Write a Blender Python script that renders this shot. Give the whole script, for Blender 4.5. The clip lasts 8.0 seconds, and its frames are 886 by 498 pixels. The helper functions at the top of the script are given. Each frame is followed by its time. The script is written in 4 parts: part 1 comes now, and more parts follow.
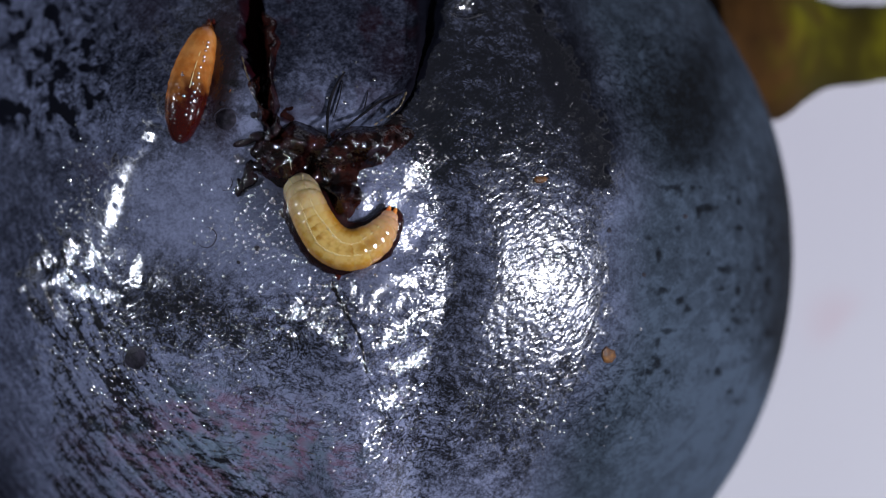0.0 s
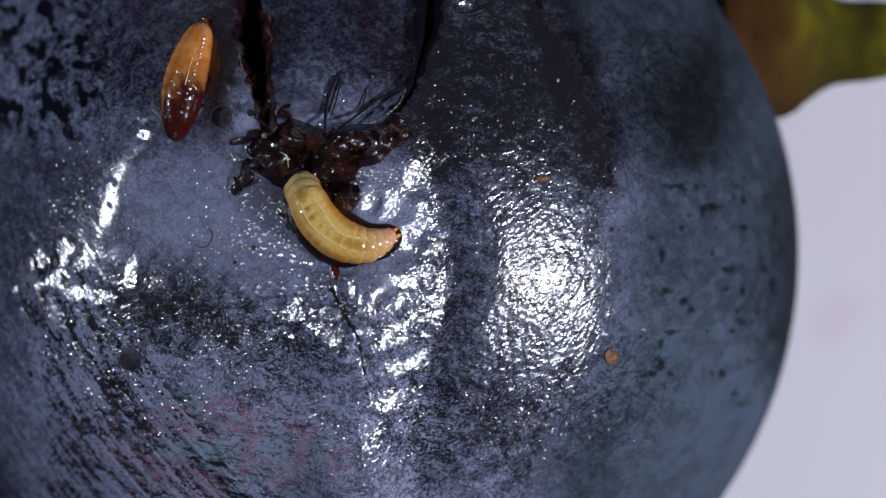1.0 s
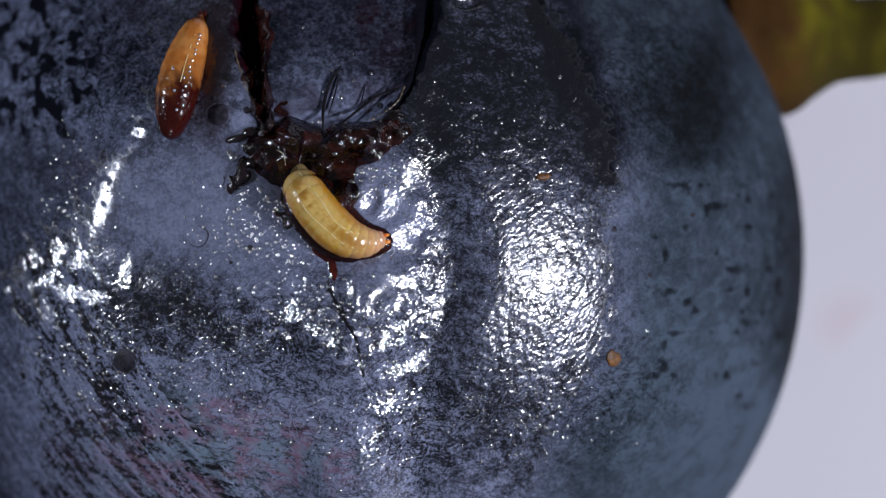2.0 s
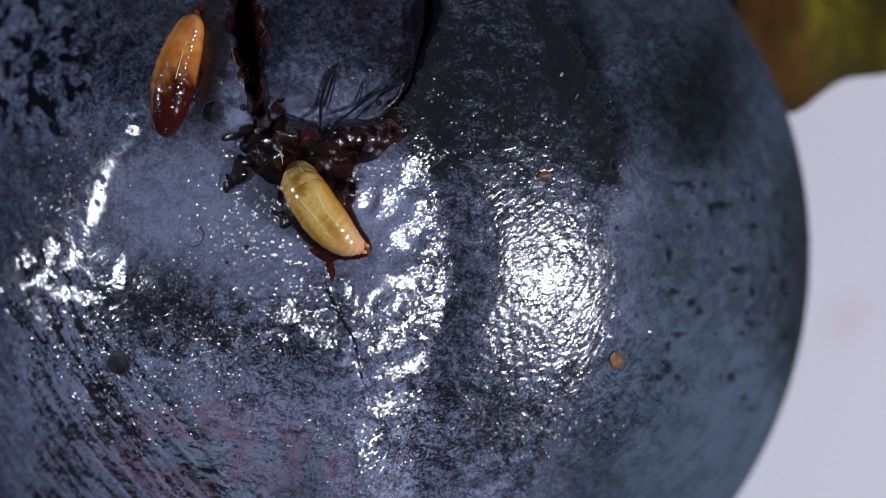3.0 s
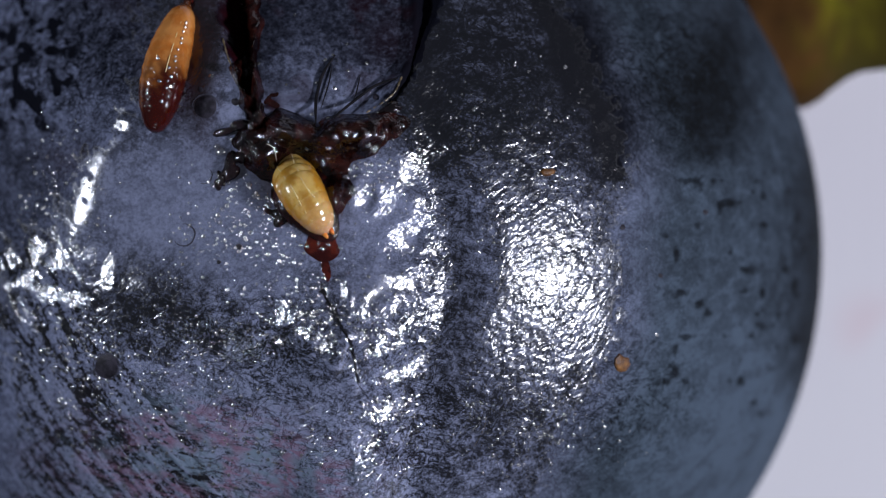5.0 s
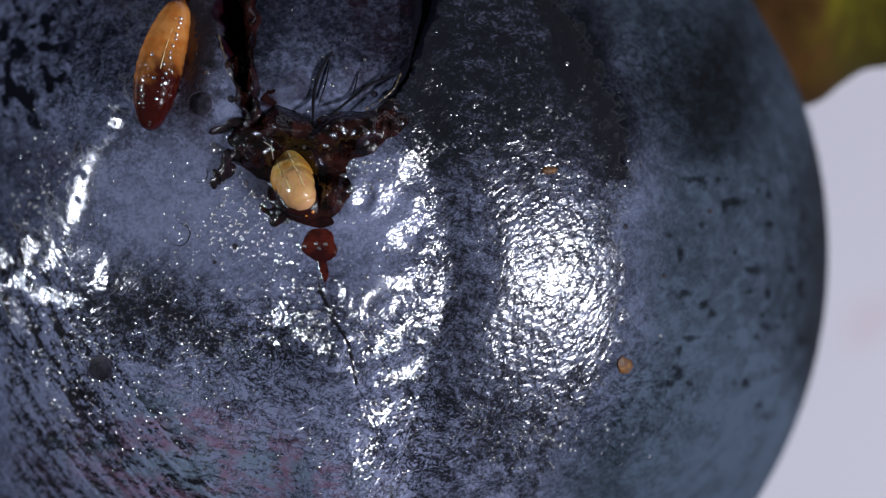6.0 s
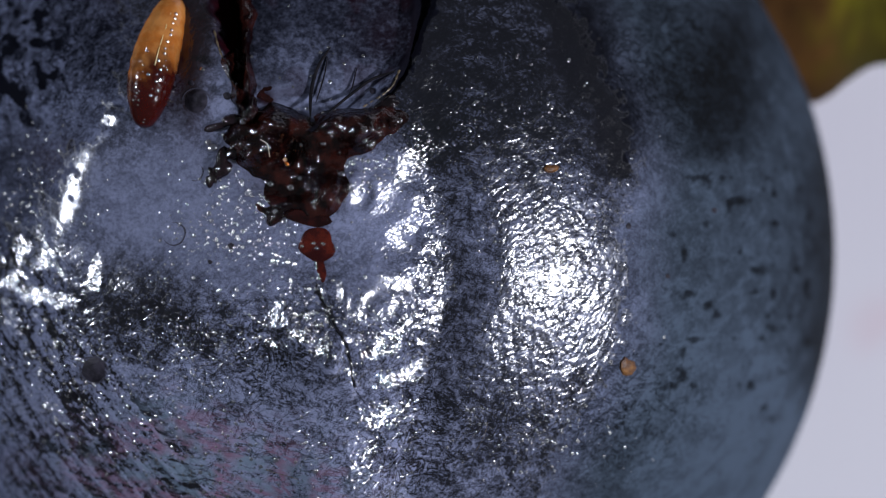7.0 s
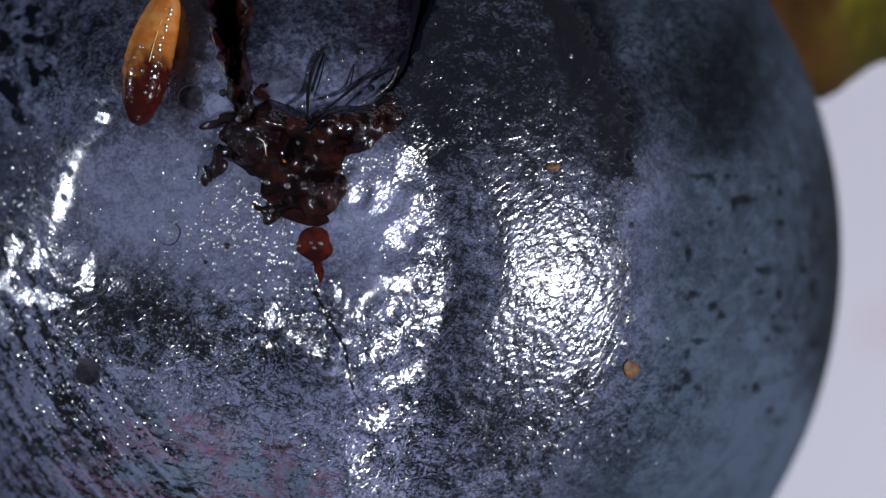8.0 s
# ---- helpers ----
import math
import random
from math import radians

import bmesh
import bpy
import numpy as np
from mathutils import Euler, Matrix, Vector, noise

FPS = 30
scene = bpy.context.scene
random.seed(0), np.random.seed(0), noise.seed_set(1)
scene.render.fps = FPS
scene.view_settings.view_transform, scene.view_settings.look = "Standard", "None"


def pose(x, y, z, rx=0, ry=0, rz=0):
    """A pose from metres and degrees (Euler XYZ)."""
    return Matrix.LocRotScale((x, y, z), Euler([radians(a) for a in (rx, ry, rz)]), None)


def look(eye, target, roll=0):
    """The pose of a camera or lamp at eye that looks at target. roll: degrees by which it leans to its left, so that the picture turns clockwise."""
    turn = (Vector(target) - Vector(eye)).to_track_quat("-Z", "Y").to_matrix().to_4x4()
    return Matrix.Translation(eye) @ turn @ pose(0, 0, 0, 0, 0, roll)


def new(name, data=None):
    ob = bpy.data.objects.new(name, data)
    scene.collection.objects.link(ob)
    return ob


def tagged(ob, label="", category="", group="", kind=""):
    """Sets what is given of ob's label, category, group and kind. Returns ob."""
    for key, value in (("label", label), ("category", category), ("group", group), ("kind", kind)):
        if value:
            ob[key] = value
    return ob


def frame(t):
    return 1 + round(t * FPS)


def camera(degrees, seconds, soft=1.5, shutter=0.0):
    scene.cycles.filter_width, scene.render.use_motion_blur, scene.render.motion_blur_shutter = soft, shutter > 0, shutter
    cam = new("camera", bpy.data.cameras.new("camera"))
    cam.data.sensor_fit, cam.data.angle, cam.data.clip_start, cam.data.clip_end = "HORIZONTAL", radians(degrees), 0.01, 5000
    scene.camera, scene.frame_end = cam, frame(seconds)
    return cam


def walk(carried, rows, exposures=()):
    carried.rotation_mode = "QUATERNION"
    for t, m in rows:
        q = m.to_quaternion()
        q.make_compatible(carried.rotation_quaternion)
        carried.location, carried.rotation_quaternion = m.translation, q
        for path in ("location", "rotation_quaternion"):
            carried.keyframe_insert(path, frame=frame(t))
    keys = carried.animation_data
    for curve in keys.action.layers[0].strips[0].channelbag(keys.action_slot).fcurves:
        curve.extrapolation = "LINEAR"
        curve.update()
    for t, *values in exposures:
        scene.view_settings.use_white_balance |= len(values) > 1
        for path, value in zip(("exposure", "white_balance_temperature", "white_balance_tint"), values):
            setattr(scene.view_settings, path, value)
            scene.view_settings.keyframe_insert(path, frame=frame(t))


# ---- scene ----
MM = 0.001
cam = camera(3.5926, 8.0, soft=1.15)
walk(cam, [
    (0, pose(0.000000, -0.000000, 0.318360)),
    (0.5, pose(0.000003, -0.000003, 0.315885)),
    (1, pose(0.000005, -0.000005, 0.313409)),
    (1.5, pose(0.000008, -0.000008, 0.310934)),
    (2, pose(0.000011, -0.000010, 0.308462)),
    (2.5, pose(0.000014, -0.000013, 0.305992)),
    (3, pose(0.000017, -0.000016, 0.303526)),
    (3.5, pose(0.000019, -0.000018, 0.301064)),
    (4, pose(0.000022, -0.000021, 0.298608)),
    (4.5, pose(0.000025, -0.000024, 0.296158)),
    (5, pose(0.000027, -0.000026, 0.293716)),
    (5.5, pose(0.000030, -0.000029, 0.291281)),
    (6, pose(0.000033, -0.000031, 0.288854)),
    (6.5, pose(0.000036, -0.000034, 0.286437)),
    (7, pose(0.000039, -0.000037, 0.284030)),
    (7.5, pose(0.000041, -0.000039, 0.281633)),
    (8, pose(0.000044, -0.000042, 0.279248)),
])

# ---- light: two gooseneck lamps of the microscope and a dim room ----
world = bpy.data.worlds.new("room_light")
scene.world = world
world.use_nodes = True
world.node_tree.nodes["Background"].inputs[0].default_value = (0.80, 0.86, 1.0, 1)
world.node_tree.nodes["Background"].inputs[1].default_value = 0.085
scene.view_settings.exposure = 0.0


def lamp(name, eye, target, watts, size, colour):
    data = bpy.data.lights.new(name, "AREA")
    data.shape, data.size, data.energy, data.color = "DISK", size, watts, colour
    new(name, data).matrix_world = look(eye, target)


lamp("gooseneck_lamp", (-0.106, 0.020, 0.046), (-0.004, 0, 0.015), 0.076, 0.012, (0.80, 0.86, 1.0))
lamp("gooseneck_lamp", (0.096, -0.017, 0.106), (0.002, 0, 0.012), 0.215, 0.014, (0.86, 0.885, 1.0))


# ---- materials ----
class Mat:
    """Small helper round a node tree."""

    def __init__(self, name):
        self.m = bpy.data.materials.new(name)
        self.m.use_nodes = True
        self.t = self.m.node_tree
        self.b = self.t.nodes["Principled BSDF"]

    def add(self, kind, **values):
        n = self.t.nodes.new(kind)
        if "feature" in values:
            n.feature = values["feature"]
        if "attribute_name" in values:
            n.attribute_name = values["attribute_name"]
        if "interpolation_type" in values:
            n.interpolation_type = values["interpolation_type"]
        if "operation" in values:
            n.operation = values["operation"]
        if "data_type" in values:
            n.data_type = values["data_type"]
        return n

    def put(self, node, socket, value):
        s = node.inputs[socket]
        if isinstance(value, bpy.types.NodeSocket):
            self.t.links.new(value, s)
        elif isinstance(value, tuple) and len(value) == 3 and s.type == "RGBA":
            s.default_value = (*value, 1)
        elif s.type == "RGBA" and isinstance(value, float):
            s.default_value = (value, value, value, 1)
        else:
            s.default_value = value

    def coords(self, scale=(1, 1, 1), turn=0.0, warp=0.0):
        c = self.add("ShaderNodeTexCoord").outputs["Object"]
        m = self.add("ShaderNodeMapping")
        self.put(m, "Vector", c)
        m.vector_type = "TEXTURE"
        m.inputs["Scale"].default_value = scale
        m.inputs["Rotation"].default_value = (0, 0, radians(turn))
        return m.outputs[0]

    def noise(self, scale, detail=4, rough=0.6, vec=None, dist=0.0, colour=False):
        n = self.add("ShaderNodeTexNoise")
        self.put(n, "Scale", scale), self.put(n, "Detail", detail), self.put(n, "Roughness", rough), self.put(n, "Distortion", dist)
        self.put(n, "Vector", vec or self.coords())
        return n.outputs["Color" if colour else "Fac"]

    def cells(self, scale, vec=None, feature="F1", rand=1.0):
        n = self.add("ShaderNodeTexVoronoi", feature=feature)
        self.put(n, "Scale", scale), self.put(n, "Randomness", rand)
        self.put(n, "Vector", vec or self.coords())
        return n.outputs["Distance"]

    def attr(self, name):
        return self.add("ShaderNodeAttribute", attribute_name=name).outputs["Fac"]

    def ramp(self, fac, a, b, lo=0.0, hi=1.0):
        n = self.add("ShaderNodeMapRange", interpolation_type="SMOOTHSTEP")
        self.put(n, 0, fac), self.put(n, 1, a), self.put(n, 2, b), self.put(n, 3, lo), self.put(n, 4, hi)
        return n.outputs[0]

    def math(self, op, a, b=0.0):
        n = self.add("ShaderNodeMath", operation=op)
        self.put(n, 0, a), self.put(n, 1, b)
        return n.outputs[0]

    def mix(self, fac, a, b):
        n = self.add("ShaderNodeMix", data_type="RGBA")
        self.put(n, 0, fac), self.put(n, 6, a), self.put(n, 7, b)
        return n.outputs[2]

    def bump(self, height, distance, strength=1.0, normal=None):
        n = self.add("ShaderNodeBump")
        self.put(n, "Height", height), self.put(n, "Distance", distance), self.put(n, "Strength", strength)
        if normal:
            self.put(n, "Normal", normal)
        return n.outputs[0]

    def out(self, **values):
        for k, v in values.items():
            self.put(self.b, k.replace("_", " "), v)
        return self.m


def skin_material():
    k = Mat("berry_skin")
    bloom, wet, stain_shade, pink, streak, wrinkle, even, cross, bark = (k.attr(a) for a in ("bloom", "wet", "stain_shade", "pink", "streak", "wrinkle", "even", "cross", "bark"))
    grain = k.noise(14000, 3, 0.6)
    blotch = k.noise(2600, 5, 0.62, dist=0.5)
    fibre = k.noise(4600, 3, 0.60, k.coords((9.0, 0.8, 1.0), -52), 0.5)
    broad = k.noise(1000, 3, 0.5, k.coords((8.0, 0.9, 1.0), -52), 0.4)
    level = k.noise(6500, 4, 0.65, k.coords((4.0, 0.8, 1.0), -8), 0.6)
    folds = k.noise(2700, 3, 0.55, k.coords((1.1, 2.4, 1.0), 12), 0.7)
    net = k.ramp(k.math("ABSOLUTE", k.math("SUBTRACT", k.noise(5200, 3, 0.6, k.coords((1.6, 0.9, 1.0), 60), 1.6), 0.5)), 0.0, 0.055)
    net2 = k.ramp(k.math("ABSOLUTE", k.math("SUBTRACT", k.noise(4300, 3, 0.6, k.coords((2.2, 0.8, 1.0), -20), 1.2), 0.5)), 0.0, 0.05)
    rub = k.mix(streak, blotch, k.mix(0.35, fibre, level))
    worn = k.ramp(k.math("ADD", k.math("MULTIPLY", grain, 0.30), k.math("MULTIPLY", rub, 0.70)), k.ramp(streak, 0, 1, 0.38, 0.455), k.ramp(streak, 0, 1, 0.61, 0.55))
    lines = k.mix(k.math("MULTIPLY", wrinkle, k.math("SUBTRACT", 1.0, k.math("MULTIPLY", even, 0.7))), 1.0, k.math("ADD", k.math("MULTIPLY", k.math("MULTIPLY", net, net2), 0.86), 0.14))
    ridged = k.ramp(k.math("ABSOLUTE", k.math("SUBTRACT", k.noise(4300, 4, 0.6, k.coords((3.0, 0.9, 1.0), -10), 1.1), 0.5)), 0.006, 0.085)
    patchy = k.ramp(k.noise(2000, 3, 0.6), 0.40, 0.62)
    lines = k.math("MULTIPLY", lines, k.math("SUBTRACT", 1.0, k.math("MULTIPLY", k.math("MULTIPLY", bark, k.math("ADD", k.math("MULTIPLY", patchy, 0.65), 0.20)), k.math("SUBTRACT", 1.0, ridged))))
    craze = k.ramp(k.math("ABSOLUTE", k.math("SUBTRACT", k.noise(2700, 5, 0.66, k.coords((1.25, 0.9, 1.0), 30), 1.0), 0.5)), 0.003, 0.042, 0.10, 1.0)
    lines = k.math("MULTIPLY", lines, k.mix(bark, 1.0, craze))
    low = k.math("MAXIMUM", k.ramp(wet, 0.0, 1.0, 0.72, 0.06), k.math("MULTIPLY", even, 0.85))
    worn = k.math("ADD", k.math("MULTIPLY", worn, k.math("SUBTRACT", 1.05, low)), low)
    speckle = k.noise(4600, 4, 0.65, k.coords((2.0, 0.8, 1.0), -10), 0.5)
    dust = k.math("ADD", k.math("MULTIPLY", k.math("SUBTRACT", speckle, 0.5), k.ramp(even, 0, 1, 0.42, 0.16)), k.math("MULTIPLY", k.math("SUBTRACT", grain, 0.5), 0.36))
    bloom = k.math("ADD", bloom, k.math("MULTIPLY", k.math("MULTIPLY", dust, k.ramp(bloom, 0.02, 0.25)), k.ramp(k.attr("side"), 0, 1, 0.25, 1.0)))
    cover = k.ramp(k.math("MULTIPLY", k.math("MULTIPLY", bloom, worn), lines), 0.05, 0.74)
    base = k.mix(cover, (0.0042, 0.0046, 0.0080), (0.198, 0.222, 0.338))
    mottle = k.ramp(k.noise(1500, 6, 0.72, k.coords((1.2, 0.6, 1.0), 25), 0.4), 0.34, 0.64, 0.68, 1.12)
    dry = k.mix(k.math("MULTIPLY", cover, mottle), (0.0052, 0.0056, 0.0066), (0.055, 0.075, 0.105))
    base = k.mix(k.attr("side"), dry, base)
    tint = k.mix(k.ramp(k.noise(1100, 2), 0.44, 0.60), (0.205, 0.110, 0.175), (0.145, 0.195, 0.265))
    base = k.mix(k.math("MULTIPLY", k.math("MULTIPLY", pink, k.ramp(level, 0.40, 0.60)), 0.9), base, tint)
    base = k.mix(stain_shade, base, (0.014, 0.0018, 0.0035))
    rough = k.mix(wet, k.ramp(grain, 0.3, 0.7, 0.55, 0.70), k.mix(cross, k.ramp(blotch, 0.3, 0.7, 0.12, 0.21), k.ramp(blotch, 0.3, 0.7, 0.05, 0.10)))
    warp = k.add("ShaderNodeVectorMath", operation="MULTIPLY_ADD")
    k.put(warp, 0, k.noise(5000, 2, 0.5, colour=True)), k.put(warp, 1, (0.00016, 0.00016, 0.00016)), k.put(warp, 2, k.coords((1.25, 0.85, 1.0), 28))
    pebble = k.ramp(k.cells(7600, warp.outputs[0], "SMOOTH_F1"), 0.05, 0.75, 1.0, 0.0)
    worms = k.math("ADD", k.math("MULTIPLY", pebble, 0.45), k.math("MULTIPLY", k.noise(7000, 2, 0.5, k.coords((1.6, 0.8, 1.0), 35), 0.8), 1.1))
    n = k.bump(worms, 0.000034, k.math("MULTIPLY", k.math("MULTIPLY", k.math("MULTIPLY", wrinkle, k.ramp(k.noise(1300, 3), 0.35, 0.65, 0.45, 1.0)), k.ramp(cross, 0, 1, 1.0, 0.60)), k.ramp(wet, 0, 1, 0.3, 1.0)))
    n = k.bump(folds, 0.00007, cross, n)
    n = k.bump(broad, 0.00032, streak, n)
    n = k.bump(fibre, 0.000040, streak, n)
    hatch = k.noise(5200, 2, 0.5, k.coords((7.0, 0.9, 1.0), 58), 0.6)
    n = k.bump(hatch, 0.000045, k.math("MULTIPLY", k.attr("hatch"), wet), n)
    n = k.bump(grain, 0.000003, k.math("ADD", k.math("MULTIPLY", wet, 0.8), 0.2), n)
    return k.out(Base_Color=base, Roughness=rough, Normal=n, IOR=1.5, Specular_IOR_Level=k.ramp(wet, 0, 1, 0.010, 1.0))


def pulp_material():
    k = Mat("wet_pulp")
    a, b = k.noise(2200, 3), k.noise(7000, 2)
    base = k.mix(k.ramp(a, 0.42, 0.66), (0.0035, 0.0009, 0.0010), (0.025, 0.0060, 0.0044))
    n = k.bump(a, 0.00003, 0.8)
    n = k.bump(b, 0.000040, 0.9, n)
    n = k.bump(k.noise(15000, 2), 0.000008, 0.9, n)
    return k.out(Base_Color=base, Roughness=0.09, Normal=n, Specular_IOR_Level=0.5)


def larva_material(name, pale, deep, tail, sub=0.5, reach=1.0, gloss=(0.10, 0.22), shine=0.55):
    k = Mat(name)
    a, b = k.noise(3200, 3, vec=k.coords()), k.noise(11000, 3)
    base = k.mix(k.ramp(a, 0.38, 0.62), pale, deep)
    base = k.mix(k.math("MULTIPLY", k.attr("gut"), k.ramp(a, 0.30, 0.55)), base, (0.23, 0.095, 0.008))
    base = k.mix(k.math("MULTIPLY", k.attr("flank"), 0.75), base, (0.44, 0.19, 0.018))
    base = k.mix(k.attr("grey"), base, (0.42, 0.36, 0.24))
    base = k.mix(k.attr("tint"), base, tail)
    n = k.bump(k.noise(4200, 2), 0.000030, 0.8)
    n = k.bump(b, 0.000004, 0.8, n)
    return k.out(Base_Color=base, Roughness=k.ramp(b, 0.3, 0.7, gloss[0], gloss[1]), Normal=n, Subsurface_Weight=sub, Subsurface_Scale=reach,
                 Subsurface_Radius=(0.0006, 0.0003, 0.0001), Specular_IOR_Level=shine)


def plain_material(name, dark, light, rough, scale, bump=0.0, **more):
    k = Mat(name)
    a = k.noise(scale, 5, 0.6)
    base = k.mix(k.ramp(a, 0.35, 0.65), dark, light)
    if bump:
        more["Normal"] = k.bump(k.noise(scale * 2.3, 4), bump, 0.6)
    return k.out(Base_Color=base, Roughness=rough, **more)


def clear_material(name="clear_drop", low=0.16, high=0.24, share=0.65):
    """Thin water: see-through, its shine raised above water's to make glints."""
    k = Mat(name)
    shine, see, both = k.add("ShaderNodeBsdfGlossy"), k.add("ShaderNodeBsdfTransparent"), k.add("ShaderNodeMixShader")
    k.put(shine, "Roughness", k.ramp(k.noise(9000, 2), 0.3, 0.7, low, high))
    k.put(both, 0, share), k.put(both, 1, see.outputs[0]), k.put(both, 2, shine.outputs[0])
    k.t.links.new(both.outputs[0], k.t.nodes["Material Output"].inputs["Surface"])
    return k.m


def paper_material():
    k = Mat("paper")
    spots = k.ramp(k.cells(260, k.coords()), 0.05, 0.30, 1.0, 0.0)
    some = k.ramp(k.noise(190, 2), 0.52, 0.60)
    base = k.mix(k.ramp(k.noise(60, 3), 0.3, 0.7), (0.62, 0.60, 0.655), (0.66, 0.65, 0.69))
    base = k.mix(k.math("MULTIPLY", k.math("MULTIPLY", spots, some), 0.40), base, (0.62, 0.42, 0.46))
    return k.out(Base_Color=base, Roughness=0.8)


def stem_material():
    k = Mat("stem_bark")
    a = k.noise(420, 3, 0.5, k.coords((0.6, 1.3, 1.0)))
    base = k.mix(k.ramp(a, 0.40, 0.62), (0.036, 0.028, 0.003), (0.105, 0.096, 0.004))
    base = k.mix(k.attr("tint"), base, k.mix(k.noise(700, 3), (0.010, 0.005, 0.003), (0.100, 0.044, 0.010)))
    return k.out(Base_Color=base, Roughness=0.9, Specular_IOR_Level=0.1, Normal=k.bump(k.noise(900, 4), 0.0001, 0.5))


SKIN = skin_material()
PULP = pulp_material()
LARVA = larva_material("larva_cuticle", (0.58, 0.385, 0.115), (0.46, 0.245, 0.030), (0.56, 0.30, 0.17), 0.30, 0.30, (0.06, 0.14), 0.9)
LARVA_ORANGE = larva_material("stained_larva_cuticle", (0.48, 0.195, 0.050), (0.40, 0.128, 0.022), (0.030, 0.0022, 0.0012), 0.08, 0.30, gloss=(0.10, 0.20), shine=0.5)
TRACHEA = plain_material("pale_trachea", (0.60, 0.46, 0.20), (0.72, 0.58, 0.30), 0.25, 2000)
SPIRACLE = plain_material("orange_spiracle", (0.55, 0.10, 0.02), (0.75, 0.30, 0.06), 0.15, 3000)
JUICE = plain_material("red_juice", (0.022, 0.002, 0.002), (0.075, 0.010, 0.005), 0.06, 2500, 0.00004, Specular_IOR_Level=0.6)
FILM = plain_material("dark_juice", (0.008, 0.0016, 0.0016), (0.026, 0.0046, 0.0040), 0.10, 3200, 0.00005, Specular_IOR_Level=0.5)
DROP = clear_material("wet_drop", 0.16, 0.24, 0.45)
GLINT_SPRAY = clear_material()
BEAD = clear_material("clear_bead", 0.18, 0.26, 0.60)
FIBRE = plain_material("dark_fibre", (0.004, 0.004, 0.006), (0.010, 0.009, 0.012), 0.8, 3000, Specular_IOR_Level=0.1)
HAIR = plain_material("pale_hair", (0.45, 0.36, 0.27), (0.62, 0.52, 0.42), 0.3, 3000)
EDGE = plain_material("tan_edge", (0.030, 0.022, 0.014), (0.16, 0.12, 0.07), 0.3, 4000, 0.00002)
FLECK = plain_material("tan_fleck", (0.07, 0.025, 0.006), (0.25, 0.11, 0.022), 0.5, 4000, 0.00006)
TORN = plain_material("torn_skin", (0.002, 0.0015, 0.002), (0.012, 0.006, 0.008), 0.08, 3500, 0.00003, Specular_IOR_Level=0.6)
RIM = plain_material("blister_skin", (0.030, 0.030, 0.044), (0.055, 0.054, 0.076), 0.55, 3000, 0.00002, Specular_IOR_Level=0.12)
SCAB = plain_material("shrunken_skin", (0.010, 0.009, 0.013), (0.034, 0.031, 0.044), 0.5, 5000, 0.00003, Specular_IOR_Level=0.15)
STEM = stem_material()
PAPER = paper_material()
UNSEEN_PLATE = plain_material("unseen_dark_plate", (0.012, 0.012, 0.013), (0.022, 0.022, 0.024), 0.5, 300, 0.00002)

# ---- shape of the berry: a ball of 18.5 mm with dents, folds and a wound (all lengths below in mm) ----
RADIUS = 9.18
CX, CY, CZ = -1.521, -0.113, 9.18


def lattice(ix, iy, seed):
    h = (ix.astype(np.int64) * 374761393 + iy.astype(np.int64) * 668265263 + seed * 974634777) & 0x7FFFFFFF
    h = ((h ^ (h >> 13)) * 1274126177) & 0x7FFFFFFF
    return ((h ^ (h >> 16)) & 0xFFFF) / 65535.0


def grain2(x, y, size, seed=0, octaves=3):
    """Smooth noise in 0..1 with cells of that size."""
    total, weight, out = 0.0, 1.0, 0.0
    for o in range(octaves):
        u, v = x / size * 2 ** o + 17.3 * o, y / size * 2 ** o - 9.1 * o
        iu, iv = np.floor(u), np.floor(v)
        fu, fv = u - iu, v - iv
        fu, fv = fu * fu * (3 - 2 * fu), fv * fv * (3 - 2 * fv)
        a, b = lattice(iu, iv, seed + o), lattice(iu + 1, iv, seed + o)
        c, d = lattice(iu, iv + 1, seed + o), lattice(iu + 1, iv + 1, seed + o)
        out = out + weight * ((a + (b - a) * fu) * (1 - fv) + (c + (d - c) * fu) * fv)
        total += weight
        weight *= 0.5
    return out / total


def to_line(x, y, pts):
    """Distance to a polyline."""
    best = np.full(np.shape(x), 1e9)
    for (ax, ay), (bx, by) in zip(pts, pts[1:]):
        dx, dy = bx - ax, by - ay
        s = np.clip(((x - ax) * dx + (y - ay) * dy) / (dx * dx + dy * dy), 0, 1)
        best = np.minimum(best, np.hypot(x - ax - s * dx, y - ay - s * dy))
    return best


def inside(x, y, pts):
    """Signed distance to a polygon's edge, positive inside."""
    odd = np.zeros(np.shape(x), bool)
    for (ax, ay), (bx, by) in zip(pts, pts[1:] + pts[:1]):
        if ay != by:
            odd ^= ((ay > y) != (by > y)) & (x < (bx - ax) * (y - ay) / (by - ay) + ax)
    return np.where(odd, 1, -1) * to_line(x, y, pts + pts[:1])


def step(a, b, v):
    s = np.clip((v - a) / (b - a), 0, 1)
    return s * s * (3 - 2 * s)


def bell(d, w):
    return np.exp(-(d / w) ** 2)


def spot(x, y, at, rx, ry=None):
    return np.exp(-((x - at[0]) / rx) ** 2 - ((y - at[1]) / (ry or rx)) ** 2)


def patch(x, y, at, rx, ry):
    return np.exp(-(((x - at[0]) / rx) ** 2 + ((y - at[1]) / ry) ** 2) ** 2)


